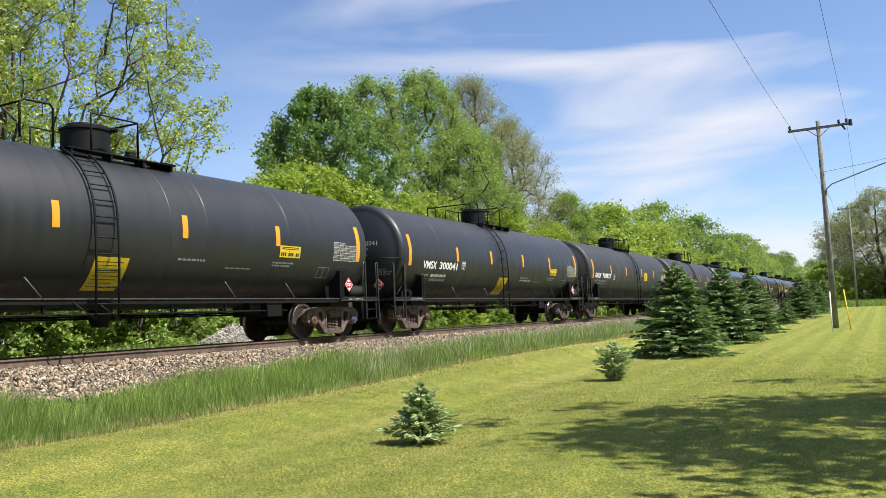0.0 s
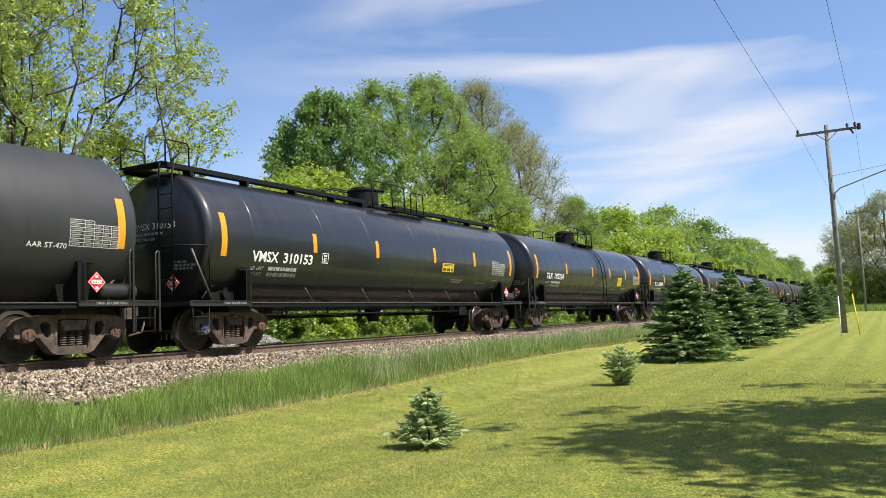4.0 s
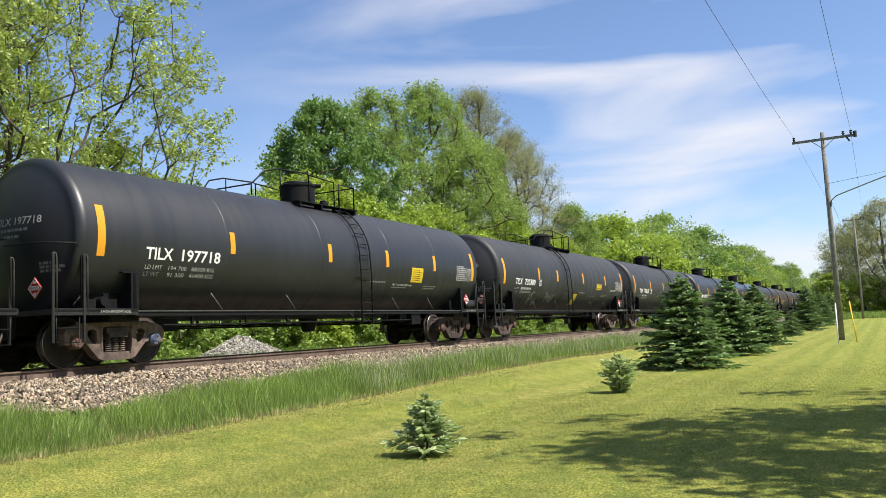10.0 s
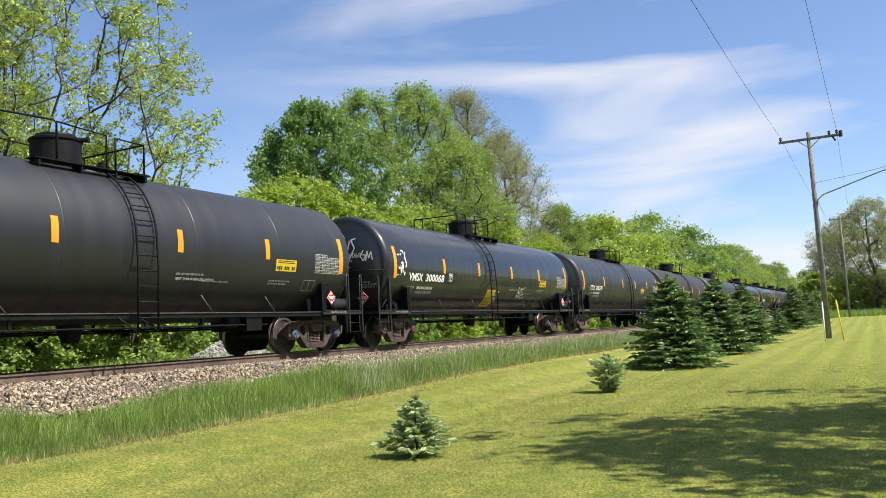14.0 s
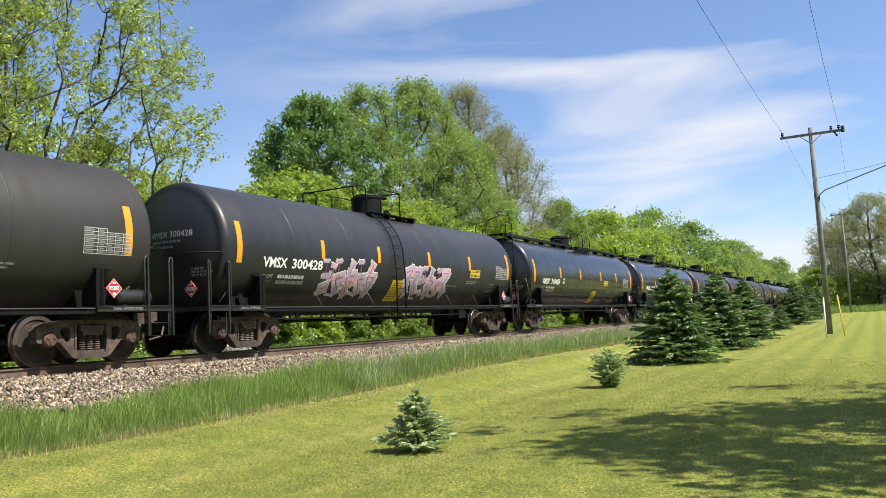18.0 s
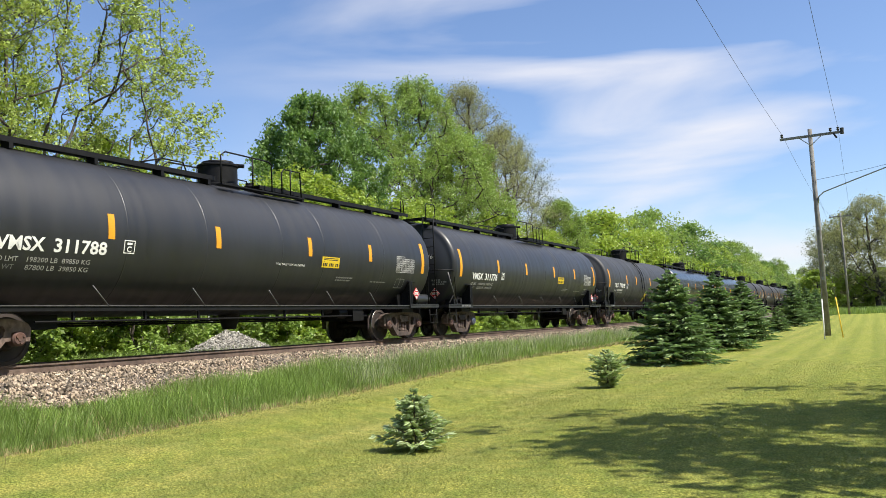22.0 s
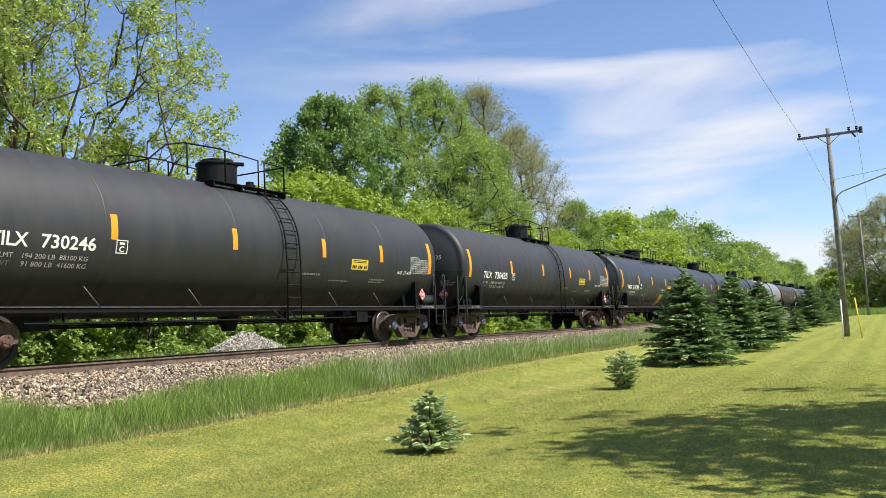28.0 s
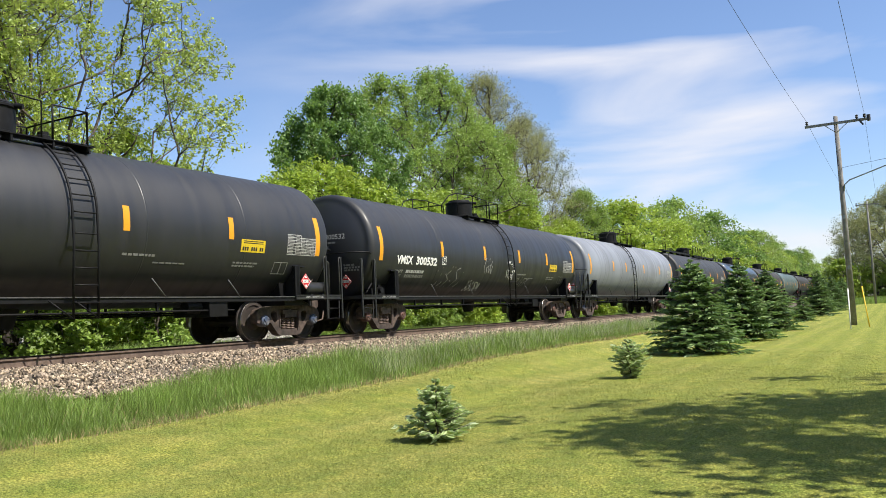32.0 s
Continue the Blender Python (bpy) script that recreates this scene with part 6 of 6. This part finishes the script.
    for k in range(12):
        plant("tree", rng.choice(("tall", "dense")), 15.0 if k % 2 else 16.5, 52 if k % 2 else 54, -60 + k * 11, 430 + rng.uniform(-15, 15), "distant green tree closing the view", "tree", "distant trees", rng.uniform(0, 360), 1.4)
    # the rows that close the place behind and beside the eye
    kinds = (("dense", 15.0, 52), ("tall", 16.5, 51), ("tall", 16.5, 54))
    for k in range(13):
        kind, h, seed = kinds[k % 3]
        plant("tree", kind, h, seed, 25 + rng.uniform(-2, 4), -62 + k * 11, "leafy green tree in the row behind the lawn", "tree", "row of trees behind the lawn", rng.uniform(0, 360), 1.3)
    for k in range(9):
        kind, h, seed = kinds[(k + 1) % 3]
        plant("tree", kind, h, seed, -27 + rng.uniform(-2, 2), -4 - k * 11, words[kind], "tree", "row of trees behind the railway", rng.uniform(0, 360), 1.25)
    # the trees whose shade falls on the lawn
    plant("tree", "shade", 14.0, 81, 7.7, 12.3, "leafy tree beside the lawn that throws its shade on the grass", stretch=0.86)
    plant("tree", "shade", 14.0, 81, 10.6, 14.6, "leafy tree beside the lawn that throws its shade on the grass", stretch=1.0, turn=100)


def spruce_mesh(height, width, seed, detail):
    """Whorls of drooping boughs, each a spine with side twigs set with needles."""
    rng = np.random.default_rng(seed)
    vs, fs, vn, fn, limbs = [], [], [], [], []
    nb = nn = 0
    tiers = int(11 + height * 4.5) if height > 1.5 else 8
    for ti in range(tiers):
        f = ti / (tiers - 1)
        z = height * (0.1 + 0.88 * f ** 0.95)
        reach = width / 2 * (1 - f) ** 0.8 * (0.86 + 0.28 * rng.random()) + 0.03 * height * (1 - f) + 0.02 * height
        if height < 1.5 and seed % 2:
            z = height * (0.08 + 0.9 * f)
            reach = width / 2 * (0.28 + 0.78 * math.sin(math.pi * min(1.0, 0.1 + 0.9 * f))) * rng.uniform(0.85, 1.1) * (1 if f < 0.85 else 0.45)
        k = max(4, int((13 if detail else 11) * (1 - 0.55 * f))) if height > 1.5 else max(5, int(9 * (1 - 0.4 * f)))
        for b in range(k):
            a = 2 * math.pi * (b + rng.uniform(-0.3, 0.3)) / k + ti * 1.3
            r = reach * rng.uniform(0.7, 1.15)
            zz = z + rng.normal(0, 0.022 * height)
            c = np.array([math.cos(a), math.sin(a), 0])
            s = np.linspace(0, 1, 6)
            lift = 0.28 * f + (0.02 if height > 1.5 else 0.34)
            spine = np.array([0, 0, max(zz, 0.04 * height)])[None] + c[None] * (s * r)[:, None] + np.array([0, 0, 1])[None] * (r * (lift * s - (0.3 if height > 1.5 else 0.1) * (1 - f) * s * (1 - 0.55 * s)))[:, None]
            limbs.append((1, spine, 0.008 * height * (1 - f) + 0.004, 0.003))
            side = np.array([-c[1], c[0], 0])
            m = 7 if detail else 6
            for i in range(m):
                for sg in (-1, 1):
                    q = 0.18 + 0.8 * i / (m - 1)
                    j = min(int(q * 5), 4)
                    p0 = spine[j] + (spine[j + 1] - spine[j]) * (q * 5 - j)
                    ln = r * 0.42 * (1.1 - 0.75 * q) * rng.uniform(0.7, 1.2) + (0.02 if height > 1.5 else 0.07) * height
                    d = side * sg * 0.8 + c * 0.75 + np.array([0, 0, rng.normal(-0.1, 0.15)])
                    d /= length_of(d)
                    pos = p0[None] + d[None] * (np.linspace(0.05, 1, 5) * ln)[:, None]
                    tip = q > 0.72
                    for w in range(4):
                        n3 = rng.normal(0, 1, 3)
                        n3[2] += 1.0 if w == 0 else 0
                        t = crossed(d, n3)
                        t /= length_of(t)
                        wd = 0.055 * (1.0 + 0.2 * height) * 0.45 if height > 1.5 else 0.022
                        quad = np.array([p0, p0 + d * ln * 0.5 + t * wd, p0 + d * ln * 1.06, p0 + d * ln * 0.45 - t * wd])
                        if (tip and rng.random() < 0.55) if height > 1.5 else rng.random() < (0.8 if q > 0.5 else 0.4):
                            vn.append(quad)
                            fn.append((nn, nn + 1, nn + 2, nn + 3))
                            nn += 4
                        else:
                            vs.append(quad)
                            fs.append((nb, nb + 1, nb + 2, nb + 3))
                            nb += 4
    trunk = [(0, np.array([[0, 0, -0.05], [0, 0, height * 0.5], [0, 0, height * 0.98]]), 0.022 * height, 0.004)]
    v0, f0 = tube_arrays(trunk, (8,))
    v1, f1 = tube_arrays(limbs, (4, 4))
    return (quick_mesh("trunk", v0, f0, M["bark"], True), quick_mesh("boughs", v1, f1, M["bark"], True),
            quick_mesh("needles", np.concatenate(vs), fs, M["needle" if height > 1.5 else "sapling"]), quick_mesh("new_growth", np.concatenate(vn), fn, M["needle_new" if height > 1.5 else "sapling_tip"]) if vn else None)


def build_spruces():
    spots = ((-6.06, 27.9, 3.1, 3.0), (-5.95, 36.1, 3.25, 2.7), (-6.3, 46.7, 3.25, 3.1), (-6.5, 66, 1.85, 1.7), (-6.3, 78, 3.8, 3.0), (-6.35, 95, 3.6, 3.1), (-6.7, 117, 3.7, 3.2))
    for k, (x, y, h, w) in enumerate(spots):
        t = thing("spruce", (x, y, float(ground_z(x, y))), "young dense dark green spruce on the mown lawn" if h > 2 else "small dark spruce between larger ones on the lawn", "spruce", "row of spruces on the lawn", rz=k * 50)
        a, b, c, d = spruce_mesh(h, w, 200 + k, k < 3)
        part("trunk", a, None, t)
        tagged(part("bough_frame", b, None, t), kind="stuff")
        tagged(part("needles", c, None, t), kind="stuff")
        tagged(part("new_growth", d, None, t, "paler new growth at the bough tips"), kind="stuff")
    for k, (x, y, h, w) in enumerate(((-5.47, 9.5, 0.76, 0.78), (-5.71, 19.1, 0.86, 0.8))):
        t = thing("spruce_sapling", (x, y, float(ground_z(x, y))), "knee-high spruce sapling with pale green tips on the lawn", "sapling", "saplings on the lawn", rz=k * 70)
        a, b, c, d = spruce_mesh(h, w, 220 + k, True)
        part("trunk", a, None, t)
        tagged(part("bough_frame", b, None, t), kind="stuff")
        tagged(part("needles", c, None, t), kind="stuff")
        tagged(part("new_growth", d, None, t, "pale green new growth at the tips"), kind="stuff")


def build_grass():
    rng = np.random.default_rng(12)
    # the tall verge between lawn and ballast: tufts that lean with the wind, thinning out over the stones
    n = 190000
    y = 3 + 85 * rng.uniform(0, 1, n) ** 1.8
    x = rng.uniform(-11.55, -9.62, n)
    tuft = np.array([noise.noise((a * 1.3, b * 0.55, 0.3)) for a, b in zip(x, y)])
    fine = np.array([noise.noise((a * 5.0, b * 3.0, 4.3)) for a, b in zip(x, y)])
    wave = 0.22 * np.sin(y * 0.55 + 0.8) + 0.12 * np.sin(y * 1.7 + 2)
    h = (0.4 + 0.22 * tuft + 0.1 * fine) * rng.uniform(0.5, 1.2, n)
    h *= 0.22 + 0.78 * smooth_step(-9.6, -10.25, x + 0.06 * np.sin(y * 2.3) + 0.12 * tuft)
    h *= 1 - 0.8 * smooth_step(-10.85, -11.5, x + wave)
    base = np.stack([x, y, ground_z(x, y) - 0.01], 1)
    keep = (rng.random(n) < 0.8 + 0.9 * tuft) & (rng.random(n) > smooth_step(-11.0, -11.5, x + wave) * 0.85)
    base, h = base[keep], h[keep]
    v, f = blades(rng, base, h, 0.0055 + 0.0005 * base[:, 1], 0.32)
    tagged(new("tall_grass", quick_mesh("tall_grass", v, f, M["grass"])), "tall unmown green grass along the railway", "grass", kind="stuff")
    # dry stems and litter: at the mower's edge, and a few among the green
    n = 15000
    y = 4 + 60 * rng.uniform(0, 1, n) ** 1.7
    x = np.where(rng.random(n) < 0.9, rng.normal(-9.72, 0.13, n), rng.uniform(-11.3, -9.7, n))
    low = x > -9.95
    v, f = blades(rng, np.stack([x, y, ground_z(x, y)], 1), np.where(low, rng.uniform(0.03, 0.13, n), rng.uniform(0.15, 0.45, n)), 0.003 + 0.0003 * y, 0.6)
    tagged(new("dry_grass", quick_mesh("dry_grass", v, f, M["straw"])), "dry straw along the mower's edge", "grass", kind="stuff")
    # pale seed heads over the far verge
    n = 9000
    y = 15 + 70 * rng.uniform(0, 1, n) ** 1.3
    x = rng.uniform(-11.3, -9.9, n)
    v, f = blades(rng, np.stack([x, y, ground_z(x, y)], 1), rng.uniform(0.35, 0.68, n), 0.005 + 0.0005 * y, 0.25)
    tagged(new("seeding_grass", quick_mesh("seeding_grass", v, f, M["seed"])), "pale seed heads above the tall grass along the railway", "grass", kind="stuff")
    # short turf near the eye
    n = 330000
    y = 4.5 + 26 * rng.beta(1.0, 2.6, n)
    x = rng.uniform(-9.7, 1.5, n)
    a = rng.uniform(0, 2 * np.pi, n)
    base = np.stack([x, y, ground_z(x, y) - 0.005], 1)
    w = (0.002 + 0.00035 * y)
    side = np.stack([np.cos(a) * w, np.sin(a) * w, np.zeros(n)], 1)
    tip = np.stack([rng.normal(0, 0.03, n), rng.normal(0, 0.03, n), rng.uniform(0.006, 0.03, n)], 1)
    v = np.stack([base - side, base + side, base + tip], 1).reshape(-1, 3)
    tagged(new("turf", quick_mesh("turf", v, np.arange(3 * n).reshape(-1, 3), M["turf"])), "short mown turf with dry flecks", "grass", kind="stuff")
    # the rough strip past the lawn's end
    n = 16000
    x, y = rng.uniform(-10, 40, n), rng.uniform(131, 148, n)
    v, f = blades(rng, np.stack([x, y, ground_z(x, y)], 1), rng.uniform(0.5, 1.2, n), np.full(n, 0.07), 0.3)
    tagged(new("rough_grass", quick_mesh("rough_grass", v, f, M["grass"])), "rough tall grass past the end of the lawn", "grass", kind="stuff")
    # weeds beyond the track and on the ballast's foot
    n = 26000
    y = 16 + 60 * rng.uniform(0, 1, n) ** 1.4
    x = rng.uniform(-24, -16.8, n)
    v, f = blades(rng, np.stack([x, y, ground_z(x, y)], 1), rng.uniform(0.15, 0.5, n), np.full(n, 0.03), 0.5)
    tagged(new("weeds", quick_mesh("weeds", v, f, M["grass"])), "rough green weeds beyond the track", "weeds", kind="stuff")


def build_pile():
    rng = np.random.default_rng(3)
    n = 7000
    r = 1.85 * np.sqrt(rng.uniform(0, 1, n))
    a = rng.uniform(0, 2 * np.pi, n)
    h = 0.86 * np.clip(1 - r / 1.85, 0, 1) ** 0.9 * (1 + 0.12 * np.sin(3 * a))
    v, f = stones(rng, np.stack([r * np.cos(a), r * np.sin(a) * 1.05, h], 1), np.full(n, 0.045))
    t = thing("gravel_pile", (-19.0, 20.9, 0.86), "heap of loose grey gravel beyond the track", "gravel pile")
    part("loose_gravel", quick_mesh("loose_gravel", v, f, M["pile"]), None, t)
    tagged(t.children[0], kind="stuff")
    bm = bmesh.new()
    lathe(bm, [(-0.1, 1.8), (0.22, 1.25), (0.76, 0.1), (0.8, 0.0)], "z", 40)
    part("core", bm, M["pile"], t)


def build_shed():
    """A low dark shed behind the shrubs, with white-framed windows."""
    t = thing("shed", (-27.5, 17.2, float(ground_z(-27.5, 17.2))), "dark brown wooden shed with white window frames behind shrubs", "shed", rz=8)
    bm = bmesh.new()
    box(bm, -2.0, 2.0, -3.2, 3.2, -0.1, 2.3)
    part("wall", bm, M["shed"], t)
    bm = bmesh.new()
    prism(bm, [(-3.5, 2.25), (3.5, 2.25), (3.5, 2.35), (0, 3.3), (-3.5, 2.35)], -2.3, 2.3)
    part("roof", bm, M["shed"], t)
    for y in (-1.7, -0.2, 1.4):
        w = part("window", fixed("shed_window_glass", M["ink"], lambda b: box(b, 2.0, 2.015, -0.22, 0.22, 0.55, 1.35)), None, t, m=pose(0, y, 0))
        part("frame", fixed("shed_window_frame", M["siding"], b_shed_frame), None, w)


def b_shed_frame(bm):
    for y0, y1, z0, z1 in ((-0.3, -0.2, 0.45, 1.45), (0.2, 0.3, 0.45, 1.45), (-0.2, 0.2, 1.35, 1.45), (-0.2, 0.2, 0.45, 0.55)):
        box(bm, 2.0, 2.04, y0, y1, z0, z1)


# ---- poles and wires ----
def build_pole(x, y, h, label, arm=3.3, lamp=False):
    z = float(ground_z(x, y))
    t = thing("utility_pole", (x, y, z), label, "utility pole", "utility poles")
    bm = bmesh.new()
    pipe(bm, [(0, 0, -0.2), (0, 0, h * 0.5), (0, 0, h)], 0.17, 14, 0.115)
    part("shaft", bm, M["pole"], t)
    bm = bmesh.new()
    box(bm, -arm / 2, arm / 2, -0.2, -0.09, h - 0.5, h - 0.36)
    part("crossarm", bm, M["pole"], t)
    bm = bmesh.new()
    for s in (-1, 1):
        pipe(bm, [(s * 0.6, -0.15, h - 0.48), (0, -0.14, h - 1.0)], 0.022, 6)
    part("arm_brace", bm, M["galv"], t)
    for dx in (-arm / 2 + 0.12, arm / 2 - 0.15, arm / 2 - 0.55):
        bm = bmesh.new()
        lathe(bm, [(h - 0.36, 0.03), (h - 0.3, 0.06), (h - 0.26, 0.09), (h - 0.2, 0.06), (h - 0.14, 0.085), (h - 0.1, 0.0)], "z", 12, (dx, -0.15, 0))
        part("insulator", bm, M["wire"], t)
    if lamp:
        bm = bmesh.new()
        lathe(bm, [(h - 0.55, 0.0), (h - 0.55, 0.1), (h - 0.2, 0.1), (h - 0.2, 0.0)], "z", 12, (arm / 2 + 0.05, -0.15, 0))
        pipe(bm, [(arm / 2 - 0.45, -0.15, h - 0.4), (arm / 2 - 0.25, -0.2, h - 0.75)], 0.05, 8)
        part("cutout_fuse", bm, M["wire"], t)
        bm = bmesh.new()
        pipe(bm, [(0.12, -0.1, 7.7), (0.16, -0.1, 8.05), (0.45, -0.1, 8.3), (2.2, -0.1, 8.85), (4.0, -0.1, 9.4), (5.4, -0.1, 9.75)], 0.035, 8)
        part("lamp_arm", bm, M["galv"], t, "long curved street lamp arm")
        bm = bmesh.new()
        pipe(bm, [(0.1, -0.1, 9.05), (2.5, -0.1, 9.3), (5.2, -0.1, 9.72)], 0.01, 5)
        part("stay_rod", bm, M["wire"], t)
        for zz in (3.2, 6.1):
            bm = bmesh.new()
            box(bm, -0.07, 0.07, -0.19, -0.16, zz, zz + 0.2)
            part("pole_tag", bm, M["galv"], t)
    return t


def build_wire(a, b, sag, r=0.008):
    bm = bmesh.new()
    a, b = Vector(a), Vector(b)
    pts = []
    for i in range(21):
        s = i / 20
        p = a.lerp(b, s)
        p.z -= sag * 4 * s * (1 - s)
        pts.append(p)
    pipe(bm, pts, r, 5)
    me = mesh_of("overhead_wire", bm, M["wire"])
    return tagged(new("overhead_wire", me), "thin dark overhead power line between poles", "power line", "overhead wires")


def build_lines():
    build_pole(-2.53, 52.4, 12.1, "tall weathered wooden utility pole with crossarm and lamp arm", lamp=True)
    build_pole(-3.3, 130.0, 14.4, "distant wooden utility pole with a crossarm", 2.9)
    build_pole(-2.5, -22.0, 12.1, "weathered wooden utility pole with a crossarm")
    t = thing("utility_pole", (-6.4, 146.0, float(ground_z(-6.4, 146.0))), "bare dark wooden pole in the distance", "utility pole", "utility poles")
    bm = bmesh.new()
    pipe(bm, [(0, 0, -0.2), (0, 0, 6.5)], 0.14, 10, 0.11)
    part("shaft", bm, M["pole"], t)
    z1, z2 = 12.1 - 0.1, float(ground_z(-3.3, 130)) + 14.3
    for dx in (-1.53, 1.5):
        build_wire((-2.53 + dx, 52.25, z1), (-3.3 + dx * 0.88, 129.85, z2), 0.7)
        build_wire((-2.5 + dx, -22.15, z1), (-2.53 + dx, 52.25, z1), 0.9)
    build_wire((-2.53, 52.4, 8.6), (-3.3, 130.0, 10.5), 0.8)
    # the guys and their guards
    for x, y, mat, word in ((-1.63, 48.6, "guard_yellow", "yellow plastic guy-wire guard standing in the lawn"), (-2.44, 47.0, "guard_white", "white plastic guy-wire guard standing in the lawn")):
        base = Vector((x, y, float(ground_z(x, y)) - 0.03))
        top = Vector((-2.6, 52.3, 9.2 if "yellow" in word else 10.0))
        g = thing("guy_wire", base, word, "guy wire", "guy wires")
        bm = bmesh.new()
        d = top - base
        pipe(bm, [(0, 0, 0), d * (2.35 / d.length)], 0.032, 10)
        part("guard", bm, M[mat], g)
        bm = bmesh.new()
        pipe(bm, [d * (2.3 / d.length), d], 0.008, 5)
        part("cable", bm, M["wire"], g)


build_trees()
build_spruces()
build_lines()
build_pile()
build_shed()
build_grass()


# ---- what moves ----
# seconds, and how far the train has come towards the eye
RUN = [(0, -0.02), (1, 15.32), (2, 30.78), (3, 46.14), (6, 92.08), (7, 107.36), (8, 122.62), (9, 137.87), (10, 153.05), (11, 168.24), (12, 183.39), (13, 198.54), (14, 213.68), (17, 259.0), (18, 273.89), (19, 288.99), (20, 304.02), (21, 319.04), (22, 333.96), (23, 348.93), (24, 364.36), (25, 378.8), (28, 423.41), (29, 438.18), (30, 453.0), (31, 468.22), (32, 482.42)]


def motions():
    for car, y in TRAIN:
        walk(car, [(t, pose(TRACK_X, y - s, RAIL_Z)) for t, s in RUN])
    # the wheels roll: one turn of keys for each of the two places in a bogie, which all wheelsets there share
    first = {}
    times = [t for t, s in RUN]
    runs = [s for t, s in RUN]
    for dy, wheel in WHEELSETS:
        if dy not in first:
            rows = []
            for k in range(32 * FPS + 1):
                t = k / FPS
                rows.append((t, pose(0, dy, 0.457, math.degrees(float(np.interp(t, times, runs)) / 0.457) % 360)))
            walk(wheel, rows)
            first[dy] = wheel
        else:
            keys = first[dy].animation_data
            own = wheel.animation_data_create()
            wheel.rotation_mode = "QUATERNION"
            own.action, own.action_slot = keys.action, keys.action_slot


motions()
